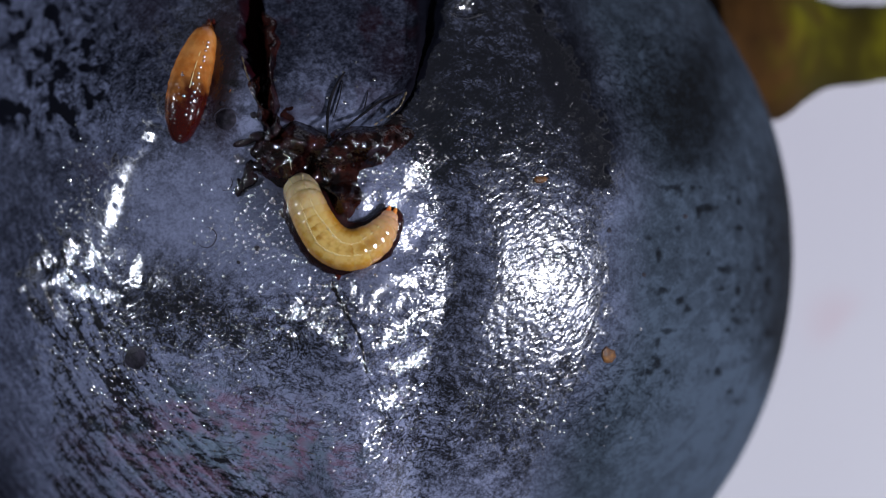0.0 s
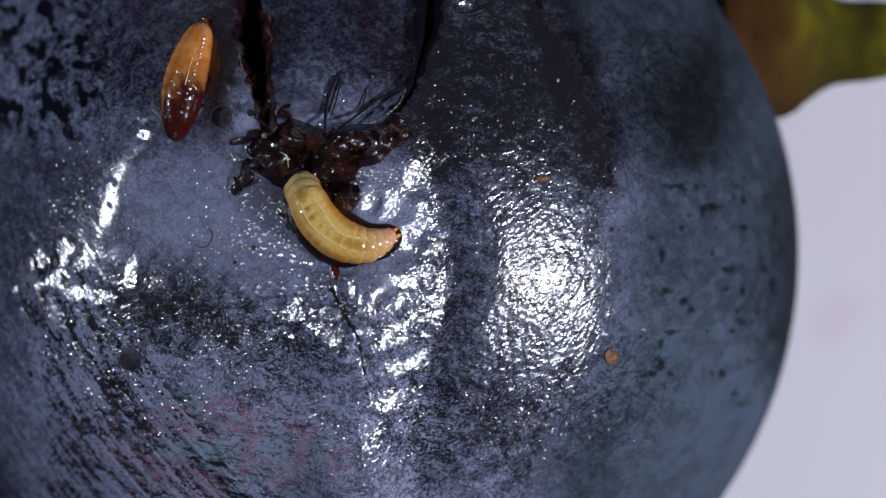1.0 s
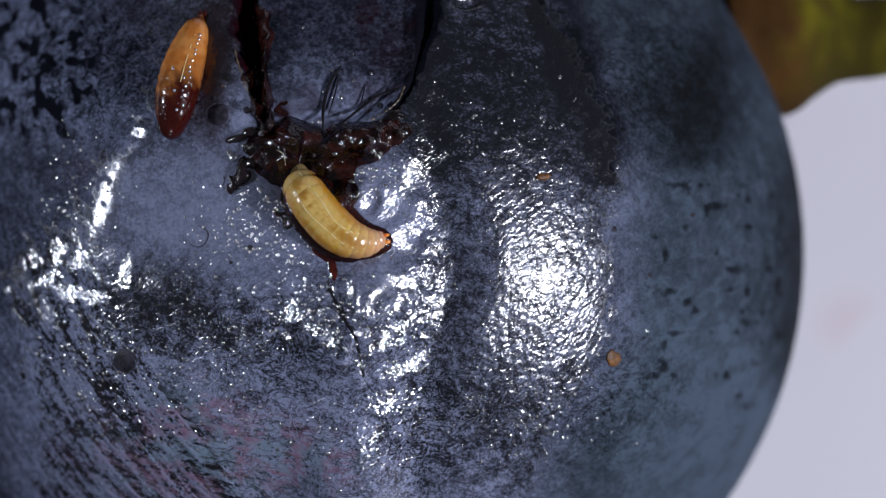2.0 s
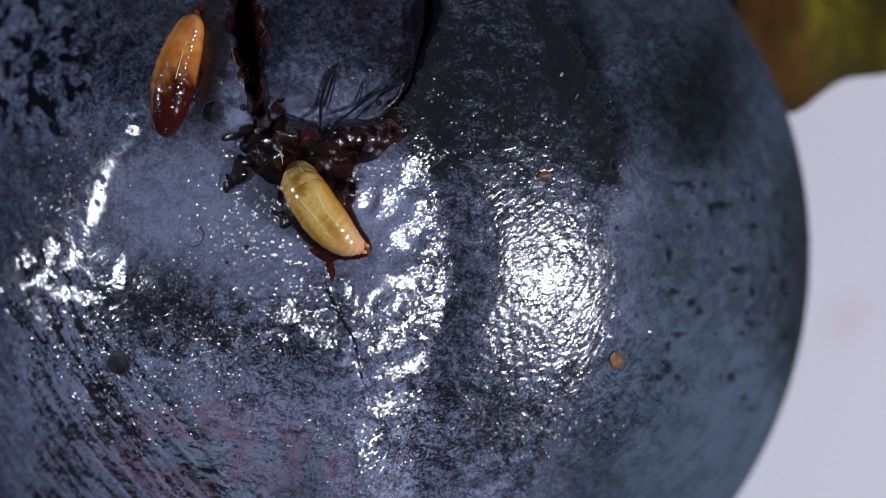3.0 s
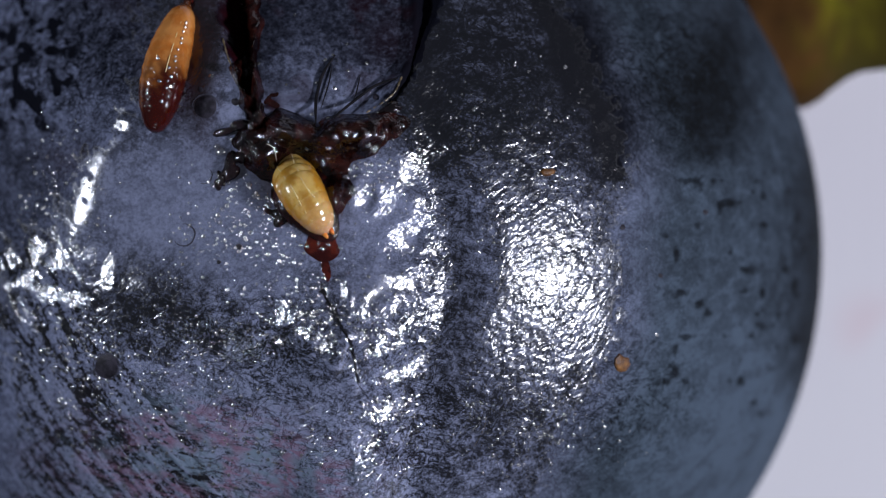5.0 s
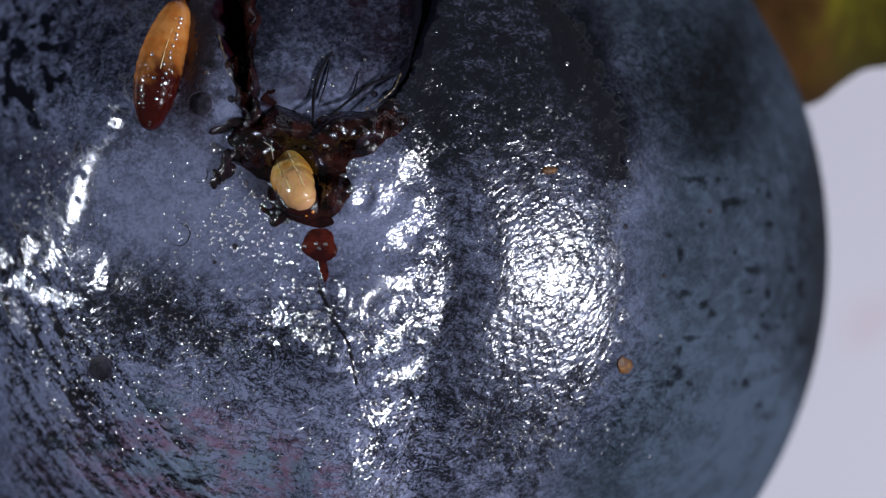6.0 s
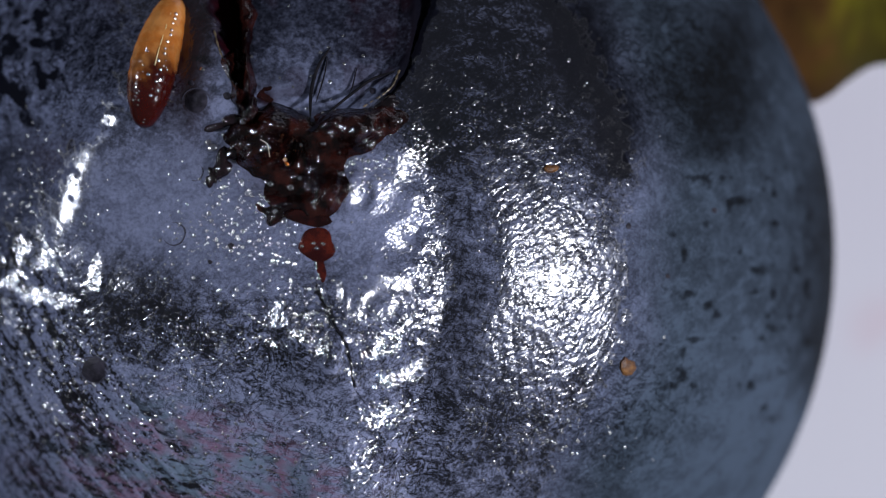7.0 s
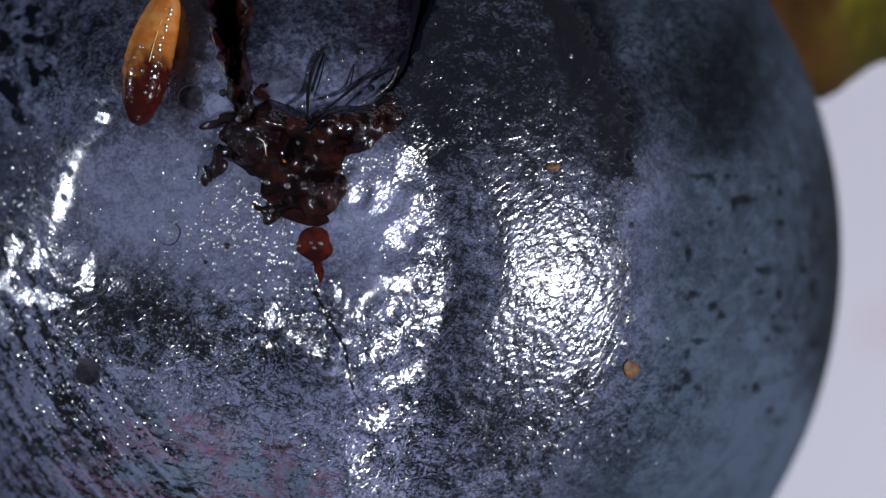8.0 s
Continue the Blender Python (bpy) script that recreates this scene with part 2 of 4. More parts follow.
FLAP = [(-4.13, 7.32), (-4.18, 5.33), (-4.25, 4.60), (-4.09, 3.75), (-3.68, 2.72), (-2.93, 2.42), (-1.97, 2.46), (-1.15, 2.80), (-0.61, 3.62), (-0.43, 4.59), (-0.47, 7.31)]
CRACK_L = [(-4.34, 7.32), (-4.35, 5.33), (-4.35, 4.60), (-4.24, 3.99), (-4.08, 3.51), (-3.88, 2.96), (-3.78, 2.44), (-3.54, 2.39), (-3.57, 2.90), (-3.71, 3.50), (-3.67, 4.23), (-3.84, 4.72), (-3.92, 5.33), (-3.94, 7.32)]
CRACK_R = [(-0.62, 7.30), (-0.59, 5.32), (-0.51, 4.59), (-0.59, 3.99), (-0.77, 3.38), (-1.13, 2.82), (-0.87, 2.87), (-0.55, 3.32), (-0.39, 3.86), (-0.12, 4.59), (0.07, 5.33), (0.13, 7.31)]
GULLY = [(-0.05, 2.90), (0.05, 1.33), (0.25, -0.11), (0.19, -1.19), (-0.19, -2.39), (-0.47, -3.84), (-0.59, -5.05)]
# A fold without relief: only its dark shading is drawn, in the bloom.
FOLD_SHADE = [(1.63, 6.08), (2.37, 4.00), (3.04, 2.67), (3.40, 1.48)]
SCAR = [(-2.30, -0.77), (-2.09, -1.25), (-1.73, -1.91), (-1.55, -2.51)]
FACETS = [  # place, half widths, added slope: small flat patches of the puckered skin
    ((-1.27, -0.85), 0.69, 0.66, -0.05, 0.26), ((-2.68, -1.52), 0.72, 0.59, 0.16, 0.0), ((-2.13, -1.88), 0.28, 0.41, 0.69, -0.42), ((-1.1, -1.93), 0.56, 0.31, 0.17, -0.15),
    ((-0.96, -2.48), 0.53, 0.31, 0.13, -0.3), ((-1.2, -3.08), 0.5, 0.34, 0.02, -0.18), ((-0.59, 1.55), 0.44, 0.44, -0.19, 0.14), ((-1.01, 0.95), 0.44, 0.41, -0.14, 0.19),
    ((-0.47, 0.64), 0.41, 0.5, -0.12, 0.21), ((-0.19, -0.06), 0.22, 0.5, -0.0, 0.16), ((-0.83, 0.11), 0.41, 0.44, -0.2, 0.16), ((-1.58, 1.07), 0.28, 0.34, -0.58, 0.38),
    ((-0.26, -0.56), 0.22, 0.34, 0.16, 0.22), ((-1.87, -0.92), 0.14, 0.41, 0.48, 0.08), ((-1.72, -2.29), 0.19, 0.41, 0.04, -0.43), ((-3.17, -1.28), 0.41, 0.31, 0.23, -0.16),
    ((-8.47, -0.21), 0.31, 0.31, -0.4, 0.21), ((-8.08, -0.59), 0.31, 0.28, -0.19, -0.03), ((-7.63, -0.88), 0.31, 0.25, -0.04, -0.23), ((-7.19, -1.0), 0.31, 0.22, -0.02, -0.24),
    ((-7.97, 0.01), 0.28, 0.28, -0.37, 0.01), ((-6.55, -0.49), 0.2, 0.41, 0.16, -0.04), ((-6.22, 2.37), 0.25, 0.16, 0.08, 0.19), ((0.46, 5.22), 0.37, 0.22, -0.14, 0.8)]
PITS = [((-8.08, 4.77), 0.16), ((-8.60, 3.52), 0.20), ((-9.08, 2.92), 0.24), ((-7.50, 3.77), 0.14), ((-7.87, 3.76), 0.12), ((-7.42, 3.04), 0.12), ((-9.45, 4.71), 0.15),
        ((-8.40, 4.01), 0.12), ((-8.93, 4.99), 0.13), ((-7.71, 4.21), 0.09), ((-6.91, 4.62), 0.09), ((-8.25, 2.74), 0.10), ((-8.86, 4.23), 0.12), ((-9.30, 3.81), 0.14)]


def relief(x, y):
    """Height of the skin above the ball."""
    wob = (grain2(x, y, 0.5, 5) - 0.5) * 0.16
    sd = inside(x + wob, y + wob, FLAP)
    d = -0.26 * step(-0.02, 0.30, sd)
    fray = (grain2(x, y, 0.16, 6) - 0.5) * 0.14
    d = d - 0.50 * step(-0.03, 0.16, inside(x, y, CRACK_L) + fray) - 0.26 * step(-0.06, 0.26, inside(x, y, CRACK_R) + fray * 0.6)
    wide = (grain2(x, y, 0.8, 8) - 0.5) * 0.5
    d = d - 0.12 * bell(to_line(x + wide, y, GULLY), 0.46)
    down = -y
    bed = np.interp(down, [-2.21, -0.50, 0.84, 1.94, 3.17, 4.44],
                    [-0.38, 0.12, 0.22, -0.14, -0.43, -0.59])
    reach = np.interp(down, [-1.72, -0.26, 1.45, 2.43], [1.35, 1.45, 0.90, 0.75])
    off = x + wide * 0.5 - bed
    d = d - 0.17 * reach / 1.3 * np.exp(-(off / np.where(off < 0, reach, 0.55)) ** 2) * step(2.11, 0.84, y) * step(-4.18, -2.19, y)
    d = d + 0.64 * spot(x + wide * 0.3, y, (-2.09, -1.86), 0.98, 0.86)
    d = d + 0.22 * spot(x, y, (-1.55, -0.89), 0.55, 0.50)
    off = x + wide * 0.15 - np.interp(y, [-1.0, 0.15, 0.80, 1.35, 1.95, 2.40], [-7.50, -7.22, -7.02, -6.84, -6.50, -6.12])
    d = d - 0.26 * (np.sqrt(off * off + 0.13) - 0.36) * bell(off, 2.3) * step(-0.9, 0.2, y) * step(3.0, 2.2, y) - 0.12 * spot(x, y, (-4.40, 0.73), 1.45, 1.20)
    d = d + 0.12 * spot(x, y, (-1.55, 0.95), 0.50, 0.50)
    d = d + 0.85 * spot(x, y, (-1.90, -4.90), 0.95, 1.70)
    for at, rx, ry, a, b in FACETS:
        d = d + (a * (x - at[0]) + b * (y - at[1])) * patch(x, y, at, rx, ry)
    d = d - 0.03 * bell(to_line(x + wob * 0.5, y, SCAR), 0.07)
    d = d - 0.55 * spot(x, y, (-2.69, 1.63), 0.80, 0.65)
    for at, r in PITS:
        d = d - 0.04 * spot(x + wob, y + wob * 1.5, at, r * 0.6, r)
    d = d + 0.05 * (grain2(x, y, 1.6, 2) - 0.5) + 0.010 * (grain2(x, y, 0.28, 9) - 0.5)
    return d


def swell(nx, ny):
    """The ball bulges a little to two sides."""
    return RADIUS * (0.10 * np.maximum(0, -0.82 * nx + 0.57 * ny) ** 5 + 0.10 * np.maximum(0, -0.85 * nx - 0.53 * ny) ** 6)


def ball_z(x, y):
    return CZ + np.sqrt(np.maximum((RADIUS + swell((x - CX) / RADIUS, (y - CY) / RADIUS)) ** 2 - (x - CX) ** 2 - (y - CY) ** 2, 0.01))


def skin_z(x, y):
    x, y = np.asarray(x, float), np.asarray(y, float)
    return CZ + np.sqrt(np.maximum((RADIUS + relief(x, y) + swell((x - CX) / RADIUS, (y - CY) / RADIUS)) ** 2 - (x - CX) ** 2 - (y - CY) ** 2, 0.01))


# ---- building helpers ----
def mesh_of(name, verts, faces, material, smooth=True):
    """A mesh from arrays in millimetres."""
    me = bpy.data.meshes.new(name)
    me.from_pydata([(a * MM, b * MM, c * MM) for a, b, c in verts], [], faces)
    me.materials.append(material)
    if smooth:
        me.shade_smooth()
    me.update()
    return me


def give(me, name, values):
    a = me.attributes.new(name, "FLOAT", "POINT")
    a.data.foreach_set("value", np.asarray(values, np.float32))


def child(name, me, parent, m=None, label=""):
    ob = new(name, me)
    ob.parent = parent
    if m:
        ob.matrix_basis = m
    return tagged(ob, label) if label else ob


def empty(name, x, y, z):
    ob = new(name)
    ob.location = (x * MM, y * MM, z * MM)
    ob.empty_display_size = 0.001
    return ob


def tube_data(pts, radii, sides=10):
    """Rings along a line, closed at both ends."""
    pts = [Vector(p) for p in pts]
    verts, faces = [], []
    for i, p in enumerate(pts):
        way = (pts[min(i + 1, len(pts) - 1)] - pts[max(i - 1, 0)]).normalized()
        side = way.cross(Vector((0.13, 0.21, 1))).normalized()
        up = side.cross(way)
        for j in range(sides):
            a = 2 * math.pi * j / sides
            verts.append(p + radii[i] * (math.cos(a) * side + math.sin(a) * up))
    for i in range(len(pts) - 1):
        for j in range(sides):
            k = (j + 1) % sides
            faces.append((i * sides + j, i * sides + k, (i + 1) * sides + k, (i + 1) * sides + j))
    faces.append(tuple(reversed(range(sides))))
    faces.append(tuple(range((len(pts) - 1) * sides, len(pts) * sides)))
    return verts, faces


def curve_through(pts, n):
    """n points on a smooth curve through pts, evenly spaced."""
    p = [Vector(q) for q in pts]
    p = [2 * p[0] - p[1]] + p + [2 * p[-1] - p[-2]]
    fine = []
    for a, b, c, d in zip(p, p[1:], p[2:], p[3:]):
        for i in range(12):
            t = i / 12
            fine.append(0.5 * (2 * b + (c - a) * t + (2 * a - 5 * b + 4 * c - d) * t * t + (3 * b - a - 3 * c + d) * t ** 3))
    fine.append(p[-2])
    run = [0.0]
    for a, b in zip(fine, fine[1:]):
        run.append(run[-1] + (b - a).length)
    out = []
    for i in range(n):
        s = run[-1] * i / (n - 1)
        j = max(k for k in range(len(run)) if run[k] <= s + 1e-9)
        j = min(j, len(fine) - 2)
        out.append(fine[j].lerp(fine[j + 1], (s - run[j]) / max(run[j + 1] - run[j], 1e-9)))
    return out


def turned(profile, sides=20):
    """A body turned about the x axis from (x, radius) pairs, closed at both ends."""
    verts = [(x, r * math.cos(2 * math.pi * j / sides), r * math.sin(2 * math.pi * j / sides)) for x, r in profile for j in range(sides)]
    faces = [(i * sides + j, i * sides + (j + 1) % sides, (i + 1) * sides + (j + 1) % sides, (i + 1) * sides + j)
             for i in range(len(profile) - 1) for j in range(sides)]
    faces.append(tuple(reversed(range(sides))))
    faces.append(tuple(range((len(profile) - 1) * sides, len(profile) * sides)))
    return verts, faces


def drop_data(r, flat=0.5):
    """A small round drop with its base at the origin."""
    rings = [(r * math.cos(a), r * flat * math.sin(a)) for a in (-0.3, 0.1, 0.5, 0.9, 1.25)]
    verts = [(q * math.cos(j * math.pi / 5), q * math.sin(j * math.pi / 5), z) for q, z in rings for j in range(10)] + [(0, 0, r * flat)]
    faces = [(i * 10 + j, i * 10 + (j + 1) % 10, i * 10 + 10 + (j + 1) % 10, i * 10 + 10 + j) for i in range(4) for j in range(10)]
    return verts, faces + [(40 + j, 40 + (j + 1) % 10, 50) for j in range(10)]


def slope_at(at):
    """Slope of the bare ball."""
    x, y = (at[0] - CX) / RADIUS, (at[1] - CY) / RADIUS
    z = math.sqrt(max(0.05, 1 - x * x - y * y))
    return -x / z, -y / z


def dome_data(at, rx, ry, h, turn=0.0, rings=5, sides=16, wobble=0.0, seed=0, sink=0.02):
    """A low drop lying on the skin."""
    rnd = random.Random(seed)
    ph = [rnd.uniform(0, 6.28) for _ in range(3)]
    faces = []
    c, s = math.cos(radians(turn)), math.sin(radians(turn))
    f = np.repeat(1 - np.arange(rings) / rings, sides)
    a = np.tile(2 * math.pi * np.arange(sides) / sides, rings)
    w = 1 + wobble * (np.sin(2 * a + ph[0]) + 0.6 * np.sin(3 * a + ph[1]) + 0.4 * np.sin(5 * a + ph[2]))
    x, y = np.append(rx * f * w * np.cos(a), 0), np.append(ry * f * w * np.sin(a), 0)
    x, y = at[0] + c * x - s * y, at[1] + s * x + c * y
    if sides > 8:
        ground = skin_z(x, y)
    else:
        ground = float(skin_z(*at)) + slope_at(at)[0] * (x - at[0]) + slope_at(at)[1] * (y - at[1])
    z = ground - sink + h * np.sqrt(np.append(np.maximum(0, 1 - f * f), 1))
    verts = list(zip(x.tolist(), y.tolist(), z.tolist()))
    for i in range(rings - 1):
        for j in range(sides):
            k = (j + 1) % sides
            faces.append((i * sides + j, i * sides + k, (i + 1) * sides + k, (i + 1) * sides + j))
    top = len(verts) - 1
    faces += [((rings - 1) * sides + j, (rings - 1) * sides + (j + 1) % sides, top) for j in range(sides)]
    return verts, faces


# ---- the sheet under the berry ----
def sheet(name, x0, x1, y0, y1, z, material, label, category):
    n = 24
    verts = [(x0 + (x1 - x0) * i / n, y0 + (y1 - y0) * j / n, z - 0.02 + 0.02 * math.sin(i * 1.7) * math.sin(j * 2.1)) for j in range(n + 1) for i in range(n + 1)]
    faces = [(j * (n + 1) + i, j * (n + 1) + i + 1, (j + 1) * (n + 1) + i + 1, (j + 1) * (n + 1) + i) for j in range(n) for i in range(n)]
    tagged(new(name, mesh_of(name, verts, faces, material)), label, category, kind="structure")


def ground():
    # Unseen dark plate, added so the left skin does not mirror bright paper.
    sheet("ground", -150, 150, -150, 150, -0.3, UNSEEN_PLATE, "unseen dark plate added under the paper to dim reflections in the skin", "plate")
    # The paper stops under the berry to leave the plate bare on the left.
    sheet("paper", -6, 120, -90, 90, 0, PAPER, "white paper sheet with faint pink juice spots", "paper")


# ---- the berry ----
BLOOM = [  # place, half widths, how much waxy bloom is left; some low values paint shade
    ((-5.10, 1.10), 1.5, 1.1, 0.50), ((-3.89, 0.25), 1.0, 0.8, 0.52), ((-6.08, 1.70), 0.8, 0.6, 0.47), ((-3.17, -0.35), 0.6, 0.5, 0.52), ((-4.01, -0.71), 0.8, 0.4, 0.52),
    ((-5.95, -1.07), 1.1, 0.6, 0.28), ((-4.62, -1.79), 0.8, 0.4, 0.40), ((-3.29, -1.55), 1.1, 0.6, 0.66), ((-2.69, -2.63), 0.8, 0.6, 1.0), ((-3.90, -2.63), 0.8, 0.5, 0.90),
    ((-5.47, -3.12), 1.5, 0.9, 1.0), ((-4.03, -4.09), 1.6, 0.7, 1.0), ((-2.70, -3.84), 1.0, 0.7, 1.0), ((-6.47, -4.35), 1.2, 0.7, 1.0),
    ((-7.73, -2.41), 0.8, 1.5, 0.85), ((-9.06, -1.94), 0.7, 1.8, 0.42), ((-8.08, -4.12), 0.9, 0.8, 0.55), ((-8.67, -0.35), 0.8, 0.8, 0.22), ((-9.3, -4.6), 0.6, 0.8, 0.12),
    ((-8.59, 3.92), 1.4, 1.4, 0.60), ((-6.71, 4.01), 1.0, 1.2, 0.32), ((-8.55, 1.47), 0.9, 0.9, 0.30), ((-7.06, 2.55), 0.9, 0.5, 0.58),
    ((-2.22, 4.59), 1.4, 0.9, 0.19), ((-2.70, 3.50), 0.5, 0.5, 0.36), ((-1.73, 3.08), 0.7, 0.35, 0.50), ((-2.87, 2.90), 0.35, 0.35, 0.70),
    ((-4.26, 3.02), 0.3, 0.5, 0.75), ((-1.13, 1.09), 0.8, 0.9, 0.66), ((-1.25, -0.95), 0.8, 0.8, 0.50), ((-1.25, -3.11), 0.7, 1.2, 0.8),
    # The narrow 0.08 strip at (-0.25, 4.0) is shade beside CRACK_R, put into colour.
    ((0.43, -0.11), 0.5, 2.2, 0.50), ((0.43, 3.50), 0.9, 1.2, 0.22), ((-0.25, 4.0), 0.30, 1.2, 0.08), ((1.40, 4.60), 0.9, 0.8, 0.26), ((1.88, 2.54), 1.0, 0.8, 0.20), ((-0.11, 2.05), 0.6, 0.6, 0.10), ((0.0, 2.9), 0.35, 0.5, 0.08),
    ((2.00, 0.25), 1.1, 1.2, 0.40), ((2.12, -1.91), 1.3, 1.0, 0.46), ((0.92, -3.84), 1.4, 1.0, 0.50), ((2.61, -4.10), 1.2, 1.0, 0.50),
    ((2.61, 3.76), 0.5, 0.7, 0.05), ((3.33, 2.18), 0.4, 0.7, 0.05), ((4.20, 4.26), 0.9, 1.0, 0.48), ((4.12, 2.13), 0.5, 0.7, 0.42), ((5.30, 3.05), 1.0, 0.9, 0.20),
    # The long low strip at x 7.42 paints the limb's shaded edge as less bloom.
    ((4.42, 0.74), 0.8, 0.7, 0.60), ((5.66, -0.23), 1.2, 1.3, 0.56), ((6.85, -0.11), 0.5, 2.0, 0.42), ((7.42, -0.36), 0.35, 2.6, 0.20), ((5.04, -2.17), 1.1, 1.0, 0.86),
    ((4.07, -3.74), 1.2, 1.0, 0.95), ((5.81, -3.89), 1.0, 1.0, 1.0), ((6.69, 2.95), 0.6, 1.2, 0.60), ((-0.29, -4.93), 1.6, 0.6, 0.8), ((-0.6, -4.0), 0.8, 0.6, 0.9)]
WET = [(-13.41, 7.93), (1.66, 7.20), (1.89, 5.34), (2.67, 3.88), (3.33, 2.55), (3.60, 1.34), (3.30, 0.49), (3.28, -0.47), (3.30, -1.44), (2.75, -2.64), (2.00, -3.85), (0.93, -8.05), (-13.41, -8.15)]

GLOSS = [(-6.0, 2.75), (-6.35, 2.45), (-6.75, 1.75), (-7.10, 1.15), (-7.55, 0.60), (-8.35, 0.25), (-8.85, -0.25), (-8.70, -1.30), (-8.20, -2.70), (-7.50, -8.0), (9.0, -8.0), (9.0, 8.0), (-5.0, 8.0)]


def skin_mesh():
    rings, back, sides = 520, 24, 1400
    th = np.concatenate([np.linspace(0.0004, math.pi * 0.53, rings), np.linspace(math.pi * 0.53, math.pi - 0.01, back + 1)[1:]])
    ph = np.linspace(0, 2 * math.pi, sides, endpoint=False)
    T, P = np.meshgrid(th, ph, indexing="ij")
    nx, ny, nz = (np.sin(T) * np.cos(P)).ravel(), (np.sin(T) * np.sin(P)).ravel(), np.cos(T).ravel()
    x, y = CX + RADIUS * nx, CY + RADIUS * ny
    front = step(0.0, 0.25, nz)
    r = RADIUS + relief(x, y) * front + swell(nx, ny)
    co = np.stack([CX + r * nx, CY + r * ny, CZ + r * nz], 1) * MM
    total = len(th)
    i, j = np.meshgrid(np.arange(total - 1), np.arange(sides), indexing="ij")
    k = (j + 1) % sides
    quads = np.stack([i * sides + j, (i + 1) * sides + j, (i + 1) * sides + k, i * sides + k], -1).reshape(-1, 4)
    me = bpy.data.meshes.new("skin")
    me.vertices.add(len(co))
    me.vertices.foreach_set("co", co.ravel().astype(np.float32))
    me.loops.add(quads.size)
    me.loops.foreach_set("vertex_index", quads.ravel().astype(np.int32))
    me.polygons.add(len(quads))
    me.polygons.foreach_set("loop_start", np.arange(0, quads.size, 4, dtype=np.int32))
    me.update(calc_edges=True)
    me.validate()
    me.shade_smooth()
    me.materials.append(SKIN)
    wx, wy = x + (grain2(x, y, 0.35, 31) - 0.5) * 0.30, y + (grain2(x, y, 0.35, 32) - 0.5) * 0.30
    top, low = np.full(x.shape, 0.02 * 0.4), np.full(x.shape, 0.02)
    for at, rx, ry, v in BLOOM:
        w = spot(wx, wy, at, rx, ry)
        top, low = top + w * v, low + w
    bloom = top / low
    pits = sum(spot(wx, wy, at, r * 0.7, r) for at, r in PITS)
    specks = step(0.66, 0.86, grain2(x, y, 0.22, 71, 2)) * step(0.2, 0.6, spot(x, y, (-8.46, 3.79), 2.2, 2.0) + spot(x, y, (5.66, -0.96), 2.0, 3.0))
    pits = step(0.30, 0.60, pits)
    pits = np.clip(pits + step(0.63, 0.68, grain2(x, y * 0.75, 0.17, 91, 2)) * step(0.35, 0.7, spot(x, y, (-8.46, 3.79), 2.0, 1.7)), 0, 1)
    flap = step(0.0, 0.2, inside(x, y, FLAP))
    bloom = bloom * (1 - flap * (1 - (0.78 + 0.35 * step(0.30, 0.70, grain2(wx, wy, 0.11, 57, 4)))))
    bloom = np.clip(bloom * (1 - 0.96 * pits) * (1 - 0.6 * specks), 0, 1)
    rag = (grain2(x * 0.8 + y * 0.5, y * 0.35 - x * 0.2, 0.30, 41) - 0.5) * 0.9
    # Ragged dark band that paints the fold's shading.
    band = step(0.25, 0.6, bell(to_line(wx + rag, wy, FOLD_SHADE), 0.22))
    for line, w, r in ((FOLD_SHADE, 0.22, 0.7), (SCAR, 0.034, 0.0)):
        bloom = bloom * (1 - 0.96 * step(0.25, 0.6, bell(to_line(wx + rag * r, wy, line), w)))
    # Cracks lose their bloom; along CRACK_R this darkening stands in for shade.
    for crack in (CRACK_L, CRACK_R):
        bloom = bloom * (1 - 0.97 * step(-0.08, 0.10, inside(wx, wy, crack)))
    wet = step(-0.45, 0.20, inside(wx, wy, WET) + (grain2(x, y, 0.12, 77) - 0.5) * 0.5)
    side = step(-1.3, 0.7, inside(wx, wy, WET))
    # Right of the still larva: juice stain with the larva's shadow painted in.
    stain_shade = np.clip(0.9 * spot(wx, wy, (-2.69, 1.69), 0.95, 0.8) + 0.95 * spot(wx, wy, (-4.78, 3.30), 0.42, 1.05) + 0.6 * spot(wx, wy, (-3.27, 2.96), 0.22, 0.2)
                    + 0.4 * spot(wx, wy, (-7.37, 1.71), 0.5, 0.4) + 0.5 * spot(wx, wy, (-4.60, 4.50), 0.40, 0.9) + 0.30 * spot(wx, wy, (-1.05, 4.20), 0.5, 0.6) + 0.30 * spot(wx, wy, (-6.2, 4.9), 0.5, 0.5) + 0.9 * step(-0.05, 0.15, inside(wx, wy, CRACK_L)) + 0.4 * spot(wx, wy, (-2.21, -0.29), 0.20, 0.4), 0, 1)
    stain_shade = np.clip(stain_shade + 0.4 * flap * step(0.56, 0.72, grain2(wx, wy, 0.55, 58, 3)), 0, 1)
    pink = np.clip(spot(wx, wy, (-4.75, -4.33), 2.2, 0.9) + 0.6 * spot(wx, wy, (-5.23, -3.24), 0.9, 0.5) + 0.7 * spot(wx, wy, (-3.0, -4.2), 1.2, 0.4), 0, 1)
    streak = np.clip(step(-0.4, 0.6, (wx - -6.69) * -0.75 + (wy - -1.44) * -0.66) + 0.45 * spot(wx, wy, (2.61, -3.85), 2.5, 1.5), 0, 1)
